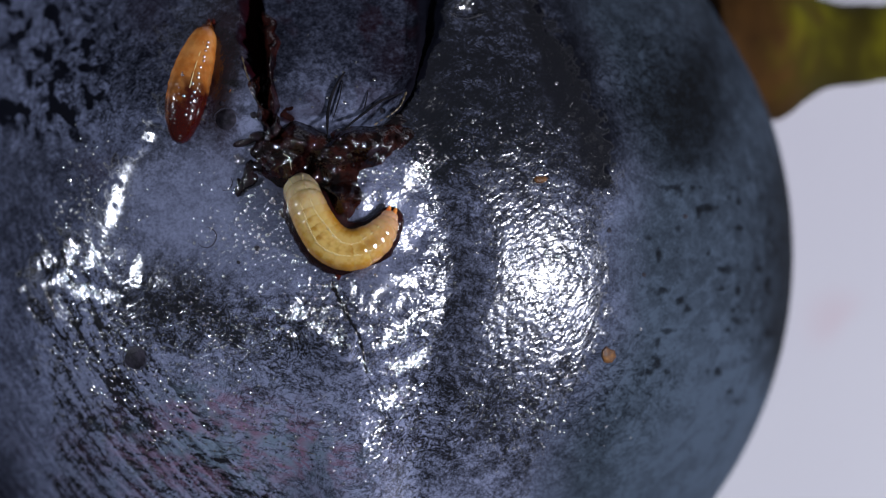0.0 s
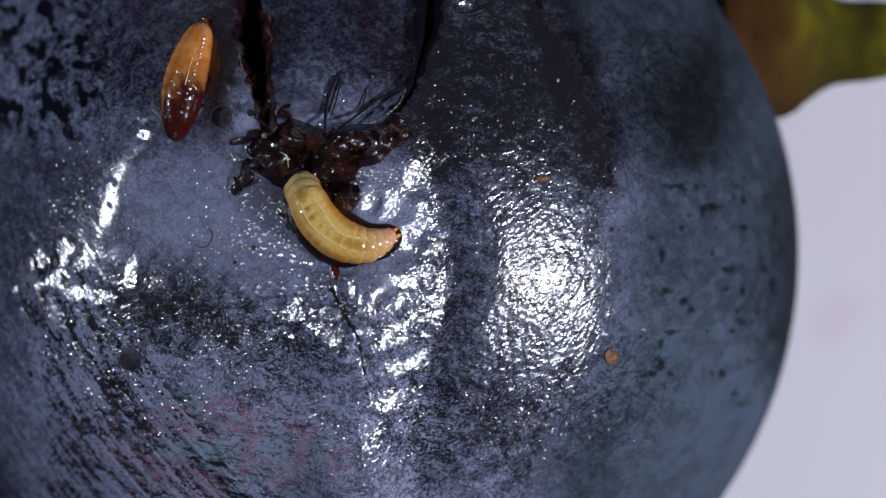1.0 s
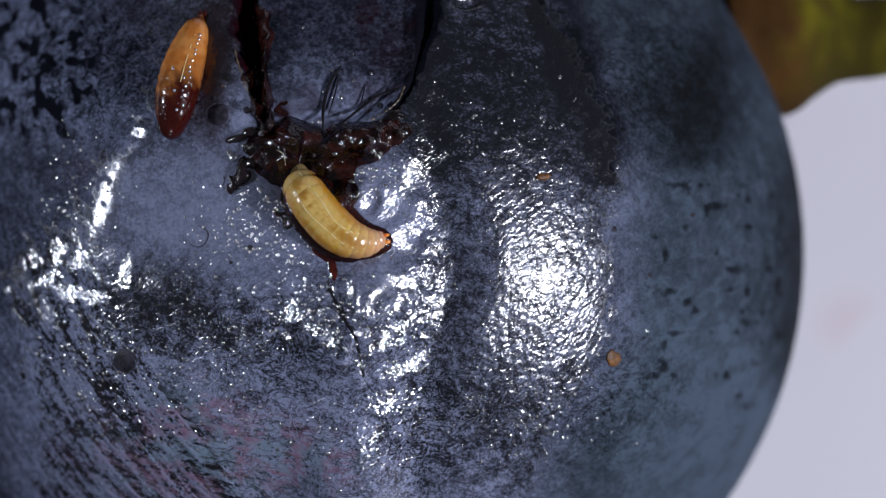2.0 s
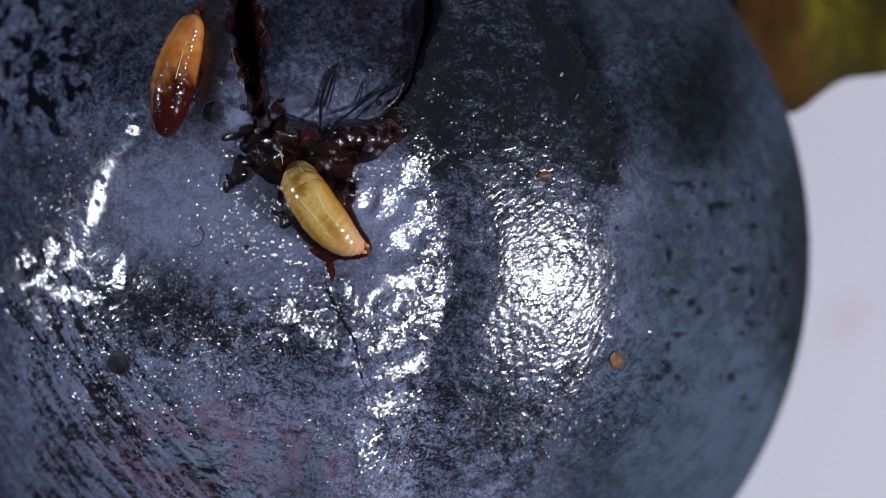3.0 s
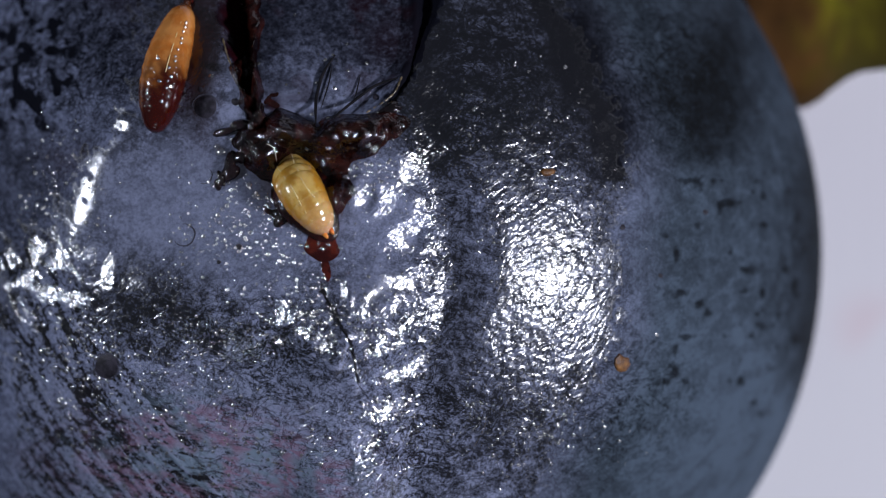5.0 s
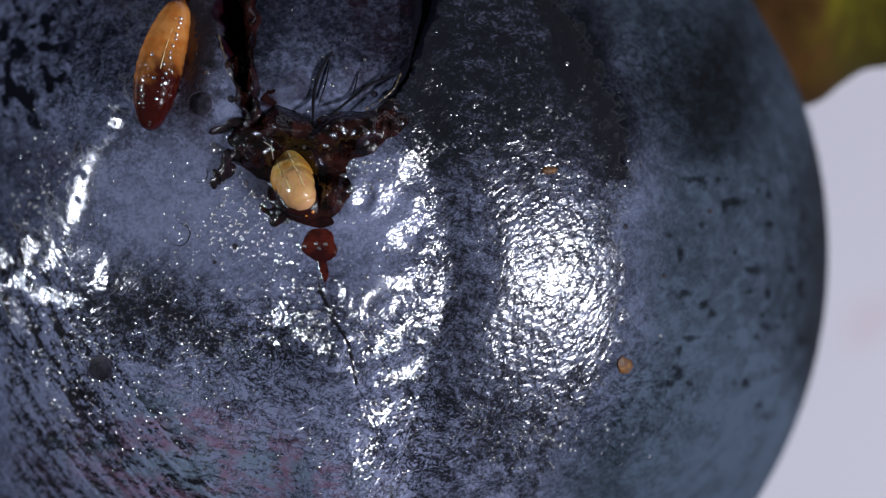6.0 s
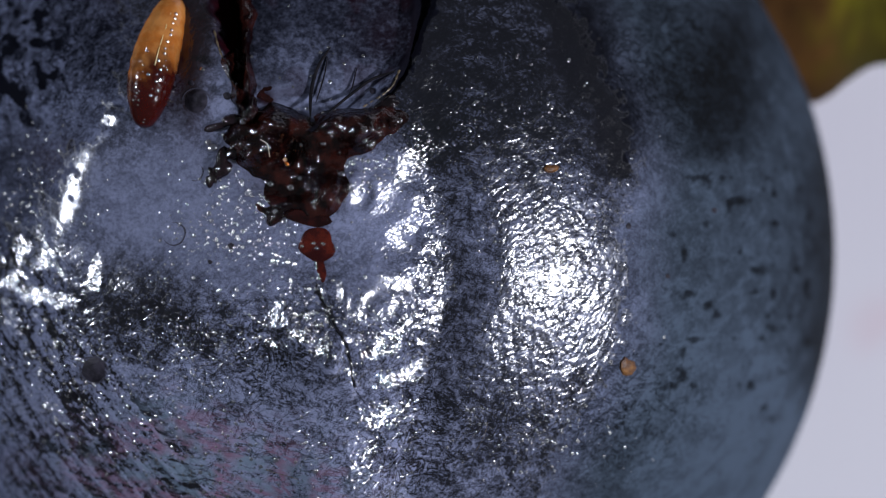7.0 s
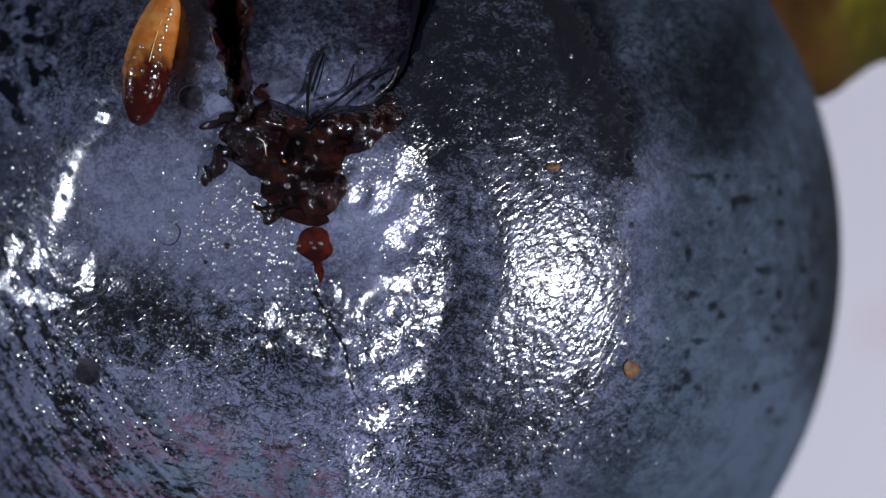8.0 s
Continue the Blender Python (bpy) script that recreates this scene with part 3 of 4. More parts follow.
    wrinkle = 0.50 + 0.9 * spot(wx, wy, (2.00, -1.19), 2.0, 3.2) + 0.9 * spot(wx, wy, (-1.13, -1.91), 1.3, 2.8) - 0.30 * spot(wx, wy, (1.52, 3.51), 1.6, 1.2) + 0.6 * bell(to_line(wx, wy, GULLY), 0.6) - 0.25 * spot(wx, wy, (-8.04, 1.22), 1.2, 1.4) - 0.45 * spot(wx, wy, (-8.29, -0.17), 1.0, 0.8) + 0.5 * spot(wx, wy, (-4.62, -2.15), 2.5, 1.3)
    wrinkle = np.clip(wrinkle - 0.6 * spot(wx, wy, (-4.98, 0.85), 1.4, 0.9) - 1.3 * spot(wx, wy, (-1.27, -0.85), 0.55) - 0.7 * bell(to_line(wx, wy, [(-6.30, 2.37), (-6.66, 1.70), (-6.99, 0.86), (-7.18, 0.43)]), 0.28), 0.06, 1) * (0.55 + 0.45 * wet) * (1 - 0.8 * step(0, 0.2, inside(x, y, FLAP)))
    wet = wet * step(-0.55, 0.45, inside(wx, wy, GLOSS) + (grain2(x + y, (y - x) * 0.4, 0.30, 88, 3) - 0.5) * 1.2) * (1 - 0.9 * step(-0.12, 0.02, inside(wx, wy, FLAP))) * (1 - 0.75 * pits)
    wet = wet * (1 - 0.25 * band)
    for crack in (CRACK_L, CRACK_R):
        wet = wet * (1 - 0.8 * step(-0.16, 0.04, inside(wx, wy, crack)))
    wet = step(0.38, 0.66, wet + (grain2(x, y, 0.12, 83) - 0.5) * 0.8)
    wet = wet * (1 - 0.12 * spot(wx, wy, (2.06, -0.83), 2.0, 2.6))
    even = np.clip(0.62 + 0.5 * spot(wx, wy, (-1.25, 0.49), 0.9, 1.2) - 0.6 * spot(wx, wy, (-5.47, -1.43), 1.7, 0.8) - 0.4 * spot(wx, wy, (-8.32, 3.54), 2.0, 2.2) + 0.75 * spot(wx, wy, (-4.98, 0.91), 1.6, 1.1) + 0.3 * spot(wx, wy, (-1.73, 3.08), 0.8, 0.45) + 0.6 * spot(wx, wy, (-3.77, -0.35), 1.0, 0.7), 0, 1)
    even = np.clip(even + 0.9 * flap, 0, 1)
    even = even * (1 - 0.9 * streak) * (1 - 0.2 * spot(wx, wy, (1.16, 3.75), 1.6, 1.7))
    cross = np.clip(-0.9 * spot(wx, wy, (-1.19, -0.85), 0.55) + spot(wx, wy, (-1.13, -2.39), 0.7, 2.0) + 0.8 * spot(wx, wy, (-2.99, -1.49), 0.9, 0.7) + 0.35 * spot(wx, wy, (-7.67, -0.35), 0.9, 0.9) + 0.10 * spot(wx, wy, (2.00, -0.71), 1.6, 2.2), 0, 1) * wet
    streak = np.clip(streak + 0.9 * spot(wx, wy, (-7.79, -0.35), 0.8, 0.8), 0, 1)
    bark = np.clip(0.8 * spot(wx, wy, (-3.66, -3.84), 2.8, 1.5) + 0.8 * spot(wx, wy, (-7.70, 3.78), 2.2, 1.8) + 0.9 * spot(wx, wy, (-3.17, -1.67), 1.6, 0.9) + 0.45 * spot(wx, wy, (0.43, -3.36), 1.8, 1.6) + 1.1 * spot(wx, wy, (1.04, 3.75), 1.6, 1.8) + 0.6 * spot(wx, wy, (3.82, -3.13), 1.6, 1.6) + 0.7 * spot(wx, wy, (4.81, 3.53), 1.6, 1.6) + 0.35 * bell(to_line(wx, wy, GULLY), 0.7), 0, 1)
    hatch = np.clip(spot(wx, wy, (1.6, -3.3), 2.2, 1.5) + 0.6 * spot(wx, wy, (1.4, 3.4), 1.6, 1.6) + 0.5 * spot(wx, wy, (3.2, -1.5), 0.8, 1.6), 0, 1)
    for name, v in (("hatch", hatch), ("side", side), ("bark", bark), ("even", even), ("cross", cross), ("wrinkle", wrinkle), ("bloom", bloom), ("wet", wet), ("stain_shade", stain_shade), ("pink", pink), ("streak", streak)):
        give(me, name, v)
    return me


PULP_BLOBS = [((-3.11, 2.15), 0.50, 0.36, 0.62), ((-1.55, 2.23), 0.55, 0.36, 0.50), ((-1.01, 2.44), 0.36, 0.25, 0.35), ((-2.33, 1.81), 0.50, 0.45, 0.42),
              ((-2.09, 1.09), 0.36, 0.42, 0.40), ((-3.53, 1.69), 0.34, 0.32, 0.42), ((-2.69, 0.67), 0.55, 0.22, 0.34), ((-3.17, 1.15), 0.30, 0.40, 0.20), ((-3.78, 2.24), 0.30, 0.22, 0.30), ((-2.83, 1.39), 0.40, 0.40, 0.26)]


CRACK_BLOBS = [((-3.79, 4.66), 0.14, 0.35, 0.42), ((-3.76, 4.05), 0.16, 0.30, 0.52), ((-3.83, 3.50), 0.16, 0.28, 0.48), ((-3.71, 2.96), 0.14, 0.28, 0.52), ((-3.63, 2.51), 0.16, 0.22, 0.55), ((-4.03, 4.96), 0.12, 0.3, 0.25)]


def pulp_rise(x, y, blobs, sink):
    wx, wy = x + (grain2(x, y, 0.40, 41, 2) - 0.5) * 0.40, y + (grain2(x, y, 0.40, 42, 2) - 0.5) * 0.40
    h = sum(v * spot(wx, wy, at, rx, ry) for at, rx, ry, v in blobs)
    return 1.25 * h * (0.80 + 0.9 * (grain2(x, y, 0.36, 44, 2) - 0.4)) - sink


def pulp_z(x, y):
    x, y = np.asarray(x, float), np.asarray(y, float)
    return skin_z(x, y) + np.maximum(pulp_rise(x, y, PULP_BLOBS, 0.16), pulp_rise(x, y, CRACK_BLOBS, 0.10))


def pulp_mesh(blobs, low, high, nx, ny, sink):
    """A lumpy wet mass that fills the wound."""
    (x0, y0), (x1, y1) = low, high
    X, Y = np.meshgrid(np.linspace(x0, x1, nx), np.linspace(y0, y1, ny))
    x, y = X.ravel(), Y.ravel()
    h = pulp_rise(x, y, blobs, sink)
    z = skin_z(x, y) + h
    ok = h > -0.02
    faces = []
    for j in range(ny - 1):
        for i in range(nx - 1):
            q = (j * nx + i, j * nx + i + 1, (j + 1) * nx + i + 1, (j + 1) * nx + i)
            if ok[q[0]] or ok[q[1]] or ok[q[2]] or ok[q[3]]:
                faces.append(q)
    used = sorted({v for f in faces for v in f})
    order = {v: n for n, v in enumerate(used)}
    return mesh_of("pulp", [(x[v], y[v], z[v]) for v in used], [tuple(order[v] for v in f) for f in faces], PULP)


def stem_meshes():
    """The pedicel and its swollen brown end."""
    a, b, c = (6.30, 4.30), (7.70, 4.48), (11.58, 4.80)
    line = curve_through([(a[0] - 0.4, a[1], CZ - 0.5), (b[0], b[1], CZ - 0.8), ((b[0] + c[0]) / 2, b[1] + 0.05, CZ - 1.2), (c[0], c[1], CZ - 1.8), (c[0] + 6, c[1] + 1, CZ - 4.5), (c[0] + 13, c[1] + 2, 0.8)], 130)
    radii = []
    for p in line:
        d = p.x - a[0]
        radii.append(0.82 + 0.12 * math.exp(-max(d - 1, 0) / 1.5) + 0.70 * math.exp(-(max(d - 0.80, 0) / 0.90) ** 2))
    cut = next(i for i, p in enumerate(line) if p.x - a[0] > 1.30)
    made = []
    for name, i, j in (("receptacle", 0, cut + 4), ("stem", cut - 6, len(line))):
        size = [r * (1 - 0.05 * max(0, k - cut) if name == "receptacle" else 1 - 0.035 * max(0, cut - k)) for k, r in enumerate(radii)]
        v, f = tube_data(line[i:j], size[i:j], 40)
        out = [p + Vector((0.3, 1, 1)) * (noise.noise(Vector(p) * 1.6) * 0.07 + noise.noise(Vector(p) * 5) * (0.06 if name == "receptacle" else 0.02)) for p in v]
        me = mesh_of(name, out, f, STEM)
        give(me, "tint", [1 - float(step(0.7, 2.1, p.x - a[0] + 0.6 * noise.noise(Vector(p) * 2))) for p in out])
        made.append(me)
    return made


def berry():
    thing = tagged(empty("berry", CX, CY, 0), "dark blue-black berry, its torn wet skin still part covered in bloom", "berry")
    back = Matrix.Translation((-CX * MM, -CY * MM, 0))
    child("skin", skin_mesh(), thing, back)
    child("pulp", pulp_mesh(PULP_BLOBS, (-4.31, -0.05), (-0.29, 2.84), 190, 140, 0.16), thing, back, "dark red wet pulp in the wound")
    child("pulp", pulp_mesh(CRACK_BLOBS, (-4.38, 2.12), (-3.31, 5.70), 60, 180, 0.10), thing, back, "dark red wet flesh in the crack")
    for line in ([(-4.26, 4.10), (-4.18, 3.80), (-4.07, 3.51), (-3.85, 2.96), (-3.78, 2.56)], [(-0.75, 3.34), (-0.88, 3.05), (-1.11, 2.84), (-1.44, 2.63)]):
        pts = curve_through([(x - 0.03, y, float(skin_z(x - 0.05, y)) - 0.01) for x, y in line], 24)
        v, f = tube_data(pts, [0.020 + 0.008 * math.sin(i * 2.1) for i in range(24)], 6)
        child("torn_edge", mesh_of("torn_edge", v, f, EDGE), thing, back, "thin tan edge of the torn skin")
    receptacle, stalk = stem_meshes()
    stem = child("stem", stalk, thing, back, "olive green stem")
    child("receptacle", receptacle, stem, None, "swollen brown end of the stem")


# ---- the larva that draws back into the wound ----
LARVA_ROWS = [  # seconds, stretch, depth, line of its back from the wound to the tail
    ((0, [(-3.11, 1.48), (-2.93, 1.03), (-2.71, 0.55), (-2.39, 0.13), (-1.97, -0.02), (-1.55, 0.13), (-1.25, 0.43), (-1.10, 0.78)]), 1.00, 0.0),
    ((0.3, [(-3.07, 1.44), (-2.91, 1.06), (-2.65, 0.55), (-2.32, 0.15), (-1.90, 0.03), (-1.48, 0.19), (-1.20, 0.46), (-1.07, 0.71)]), 1.00, 0.0),
    ((0.6, [(-3.02, 1.41), (-2.89, 1.05), (-2.62, 0.57), (-2.28, 0.15), (-1.85, 0.03), (-1.45, 0.19), (-1.14, 0.46), (-1.01, 0.67)]), 1.00, 0.0),
    ((0.9, [(-3.04, 1.43), (-2.87, 1.05), (-2.61, 0.57), (-2.25, 0.21), (-1.82, 0.08), (-1.44, 0.12), (-1.19, 0.28), (-1.04, 0.43)]), 0.98, 0.0),
    ((1.2, [(-2.98, 1.48), (-2.85, 1.12), (-2.62, 0.71), (-2.28, 0.38), (-1.89, 0.17), (-1.51, 0.10), (-1.22, 0.15), (-1.01, 0.20)]), 0.95, 0.0),
    ((1.5, [(-2.99, 1.53), (-2.83, 1.15), (-2.56, 0.73), (-2.20, 0.41), (-1.79, 0.20), (-1.44, 0.12), (-1.19, 0.17), (-0.96, 0.21)]), 0.95, 0.0),
    ((1.7, [(-3.01, 1.50), (-2.84, 1.17), (-2.58, 0.78), (-2.25, 0.45), (-1.88, 0.22), (-1.53, 0.13), (-1.26, 0.17), (-1.04, 0.24)]), 0.93, 0.0),
    ((2.8, [(-3.01, 1.54), (-2.84, 1.24), (-2.63, 0.92), (-2.40, 0.61), (-2.17, 0.35), (-1.94, 0.17), (-1.76, 0.09), (-1.55, 0.03)]), 0.78, 0.0),
    ((3.2, [(-2.96, 1.55), (-2.79, 1.23), (-2.61, 0.93), (-2.42, 0.64), (-2.21, 0.38), (-2.02, 0.19), (-1.85, 0.08), (-1.64, 0.02)]), 0.77, 0.0),
    ((3.5, [(-3.03, 1.58), (-2.87, 1.28), (-2.67, 0.98), (-2.48, 0.68), (-2.28, 0.41), (-2.08, 0.21), (-1.92, 0.08), (-1.70, -0.01)]), 0.77, 0.0),
    ((4, [(-3.03, 1.54), (-2.87, 1.27), (-2.69, 0.99), (-2.50, 0.69), (-2.30, 0.43), (-2.10, 0.22), (-1.92, 0.08), (-1.71, -0.01)]), 0.76, 0.0),
    ((4.3, [(-3.04, 1.55), (-2.91, 1.31), (-2.74, 1.07), (-2.58, 0.85), (-2.41, 0.62), (-2.25, 0.43), (-2.12, 0.31), (-1.96, 0.21)]), 0.72, 0.0),
    ((4.5, [(-3.01, 1.58), (-2.91, 1.38), (-2.77, 1.14), (-2.62, 0.92), (-2.49, 0.72), (-2.37, 0.53), (-2.25, 0.39), (-2.13, 0.26)]), 0.70, 0.0),
    ((4.7, [(-3.01, 1.57), (-2.91, 1.37), (-2.77, 1.14), (-2.62, 0.91), (-2.49, 0.72), (-2.37, 0.53), (-2.26, 0.38), (-2.13, 0.26)]), 0.70, 0.0),
    ((5.8, [(-2.97, 1.63), (-2.90, 1.46), (-2.83, 1.30), (-2.76, 1.15), (-2.70, 1.01), (-2.63, 0.88), (-2.58, 0.77), (-2.53, 0.69)]), 0.64, 0.0),
    ((6.1, [(-3.04, 1.62), (-2.97, 1.48), (-2.90, 1.34), (-2.83, 1.21), (-2.77, 1.09), (-2.70, 0.98), (-2.65, 0.88), (-2.58, 0.79)]), 0.62, 0.10),
    ((6.4, [(-3.24, 1.64), (-3.17, 1.61), (-3.11, 1.58), (-3.04, 1.54), (-2.98, 1.51), (-2.91, 1.49), (-2.85, 1.47), (-2.78, 1.45)]), 0.60, 0.06),
    ((6.8, [(-3.25, 1.65), (-3.19, 1.62), (-3.12, 1.58), (-3.06, 1.55), (-3.00, 1.52), (-2.94, 1.50), (-2.88, 1.48), (-2.81, 1.46)]), 0.60, 0.09),
    ((8, [(-3.24, 1.66), (-3.18, 1.63), (-3.11, 1.59), (-3.05, 1.56), (-2.99, 1.53), (-2.92, 1.51), (-2.87, 1.49), (-2.81, 1.47)]), 0.60, 0.10)]
PIECES = 20
SPACING = 0.195


def piece_radius(i):
    r = [0.20, 0.27, 0.33, 0.38, 0.42, 0.445]
    return r[i] if i < len(r) else 0.455 - 0.010 * max(0, i - 8)


def larva():
    foot = (-2.69, 1.63, 17.7)
    thing = tagged(empty("larva", *foot), "pale amber fly larva with orange tail tips in the wound", "larva")
    pieces = []
    for i in range(PIECES):
        r, a = piece_radius(i), min(0.48, 0.24 + 0.09 * i)
        prof = []
        for k in range(15):
            t = -1 + 2 * k / 14
            t = math.sin(t * math.pi / 2)
            prof.append((a * t, max(0.012, r * max(0, 1 - abs(t) ** 3.0) ** 0.45)))
        v, f = turned(prof, 26)
        me = mesh_of("segment", v, f, LARVA)
        give(me, "tint", [max(0.0, 1 - i / 4.5)] * len(v))
        give(me, "gut", [0.5 * float(step(0.42, 0.18, abs(y) / r)) * float(z > 0) * float(step(2, 4, i) * step(12, 9, i)) for x, y, z in v])
        give(me, "flank", [float(step(0.55, 0.98, abs(y) / r)) * float(step(1, 4, i)) for x, y, z in v])
        give(me, "grey", [float(step(9, 15, i)) * 0.85] * len(v))
        ob = child("segment", me, thing)
        pieces.append(ob)
        if 0 < i < 18:
            v, f = turned([(0.55 * math.sin(t), 0.002 + r * 1.36 * math.cos(t)) for t in np.linspace(-1.57, 1.57, 9)], 20)
            v = [(x, y, z * 0.42 - 0.42 * r) for x, y, z in v]
            child("juice_film", mesh_of("juice_film", v, f, FILM), ob, None, "dark red juice clinging to the larva")
        if 1 < i < 17:
            for s in (-1, 1):
                line = [(x, s * (0.34 + 0.07 * math.sin((i - x * 5) * 0.9)) * r, r * 0.935) for x in (-0.17, -0.06, 0.06, 0.17)]
                v, f = tube_data(line, [0.007, 0.013, 0.013, 0.007], 6)
                child("trachea", mesh_of("trachea", v, f, TRACHEA), ob, None, "pale breathing tube under the skin")
        if i == 0:
            for s in (-1, 1):
                v, f = turned([(0.12, 0.05), (0.22, 0.05), (0.29, 0.035), (0.32, 0.015)], 8)
                v = [(x, y + s * 0.07, z + 0.06) for x, y, z in v]
                child("spiracle", mesh_of("spiracle", v, f, SPIRACLE), ob, None, "orange tail spiracle")
    return thing, pieces, foot


def piece_pose(i, pts, stretch, sink, foot):
    """Where a piece lies: counted along the line from the tail, and past the wound's edge down into the berry."""
    line = curve_through([(x, y, 0) for x, y in pts][::-1], 60)
    gone = 0.20 + i * SPACING * stretch
    run = 0.0
    at, way, deep = None, None, 0.0
    for a, b in zip(line, line[1:]):
        s = (b - a).length
        if run + s >= gone:
            at, way = a.lerp(b, (gone - run) / s), (a - b).normalized()
            break
        run += s
    if at is None:
        way = (line[-2] - line[-1]).normalized()
        at = line[-1] - way * (gone - run) * 0.35
    length = sum((b - a).length for a, b in zip(line, line[1:]))
    deep = max(0.0, gone - length + 0.60)
    r = piece_radius(i)
    z = float(ball_z(at.x, at.y)) + 0.50 * r - 0.05 - sink - 1.6 * deep - 0.5 * deep * deep
    e = 0.05
    slope = float(ball_z(at.x + way.x * e, at.y + way.y * e) - ball_z(at.x, at.y)) / e + (1.5 * min(1.0, deep / 0.2))
    x = Vector((way.x, way.y, slope)).normalized()
    side = Vector((0, 0, 1)).cross(x).normalized()
    m = Matrix((x, side, x.cross(side))).transposed().to_4x4()
    m.translation = Vector((at.x - foot[0], at.y - foot[1], z - foot[2])) * MM
    return m


# ---- the second larva, stuck in juice ----
def stained_larva():
    a, b = (-4.98, 4.85), (-5.62, 2.24)
    mid = ((a[0] + b[0]) / 2, (a[1] + b[1]) / 2)
    thing = tagged(empty("larva", mid[0], mid[1], float(skin_z(*mid))), "still orange fly larva with its lower half dark", "larva")
    n = 60
    bend = Vector((-0.10, 0.0))
    line, radii = [], []
    for k in range(n):
        t = k / (n - 1)
        x = a[0] + (b[0] - a[0]) * t + bend.x * math.sin(math.pi * t)
        y = a[1] + (b[1] - a[1]) * t
        r = 0.47 * math.sin(math.pi * min(max(t * 0.90 + 0.035, 0), 1)) ** 0.55 * (0.90 + 0.12 * t) * (1 + 0.010 * math.cos(t * math.pi * 2 * 11))
        if t < 0.12:
            r *= 0.35 + 0.65 * t / 0.12
        if t > 0.72:
            r *= 1 - 0.28 * ((t - 0.72) / 0.28) ** 2.2
        if t > 0.93:
            r *= max(0.12, math.sqrt(1 - ((t - 0.93) / 0.07) ** 2))
        radii.append(max(r, 0.03))
        line.append((x, y, float(ball_z(x, y)) + 0.6 * max(r, 0.1)))
    v, f = tube_data(line, radii, 32)
    at = Matrix.Translation((-mid[0] * MM, -mid[1] * MM, -float(skin_z(*mid)) * MM))
    me = mesh_of("body", v, f, LARVA_ORANGE)
    tint = []
    for k in range(len(v)):
        t = (k // 32) / (n - 1)
        side = math.cos(2 * math.pi * (k % 32) / 32)
        w = 0.7 * noise.noise(Vector(v[k]) * 3) + 0.5 * noise.noise(Vector(v[k]) * 8)
        wedge = float(step(0.40, 0.62, t + 0.10 * w) * step(0.75, -0.45, side + 0.3 * w))
        foot = float(step(0.38, 0.70, t + 0.20 * w - 0.10 * side))
        tint.append(min(1.0, max(0.95 * wedge, foot, 0.45 * float(step(0.25, 0.5, t) * step(-0.4, -0.9, side)), 0.85 * float(step(0.16, 0.03, t)))))
    give(me, "tint", tint)
    body = child("body", me, thing, at)
    rise = [math.sqrt(1 + ((line[k + 2][2] - line[k - 2][2]) / (line[k + 2][1] - line[k - 2][1])) ** 2) for k in range(8, 34, 2)]
    mids = [(line[k][0] + 0.03, line[k][1], line[k][2] + radii[k] * f + 0.008) for k, f in zip(range(8, 34, 2), rise)]
    v, f = tube_data(mids, [0.009] * len(mids), 6)
    child("trachea", mesh_of("trachea", v, f, TRACHEA), thing, at, "pale line along the back")
    rnd = random.Random(12)
    # Clear beads added to carry the glints of the cuticle's small bumps.
    for k in range(46):
        row = k < 16  # two rows of beads along the pale half, then scattered ones
        t = 0.17 + 0.042 * (k // 2) + rnd.uniform(-0.008, 0.008) if row else rnd.uniform(0.50, 0.97)
        i = min(int(t * (n - 1)), n - 1)
        lean = (-0.42 if k % 2 else 0.34) + rnd.uniform(-0.05, 0.05) if row else rnd.uniform(-0.75, 0.70)
        x, y, z, r = line[i][0], line[i][1], line[i][2], radii[i]
        p, q = line[max(i - 2, 0)], line[min(i + 2, n - 1)]
        r = r * math.sqrt(1 + ((q[2] - p[2]) / (q[1] - p[1])) ** 2)
        size = rnd.uniform(0.022, 0.032) if row else 0.010 + 0.020 * rnd.random() ** 2
        v, f = drop_data(size * 1.3, 0.42)
        m = at @ Matrix.Translation(Vector((x + lean * r, y, z + r * math.sqrt(1 - lean * lean) + 0.002)) * MM) @ pose(0, 0, 0, 0, 50 * lean, 0)
        child("glint_bead", mesh_of("glint_bead", v, f, BEAD), thing, m, "clear bead added for a glint on the ridged cuticle" if k == 0 else "")
    for s in (-1, 1):
        v, f = turned([(0, 0.04), (0.05, 0.045), (0.09, 0.03), (0.11, 0.015)], 8)
        m = at @ Matrix.Translation(Vector((a[0] + s * 0.05, a[1] - 0.03, line[0][2])) * MM) @ pose(0, 0, 0, 0, 0, 75)
        child("spiracle", mesh_of("spiracle", v, f, JUICE), thing, m, "red brown tail spiracle")


# ---- small things on the skin ----
def juice_drops():
    for at, rx, ry, h, turn, label in (
            ((-2.33, 0.04), 0.40, 0.33, 0.09, 0, "red juice drop with a pointed lower end"),
            ((-2.69, 0.67), 0.70, 0.22, 0.10, -25, "dark juice pool below the wound"),
            ((-2.26, -0.40), 0.12, 0.30, 0.05, 12, "thin red trail of juice"),
            ((-3.27, 2.95), 0.26, 0.20, 0.035, 0, "dark red drop on the sunken skin")):
        v, f = dome_data(at, rx, ry, h, turn, 7, 28, 0.10, int(abs(at[0]) * 100), 0.03)
        tagged(new("juice_drop", mesh_of("juice_drop", v, f, FILM if "dark" in label else JUICE)), label, "drop")


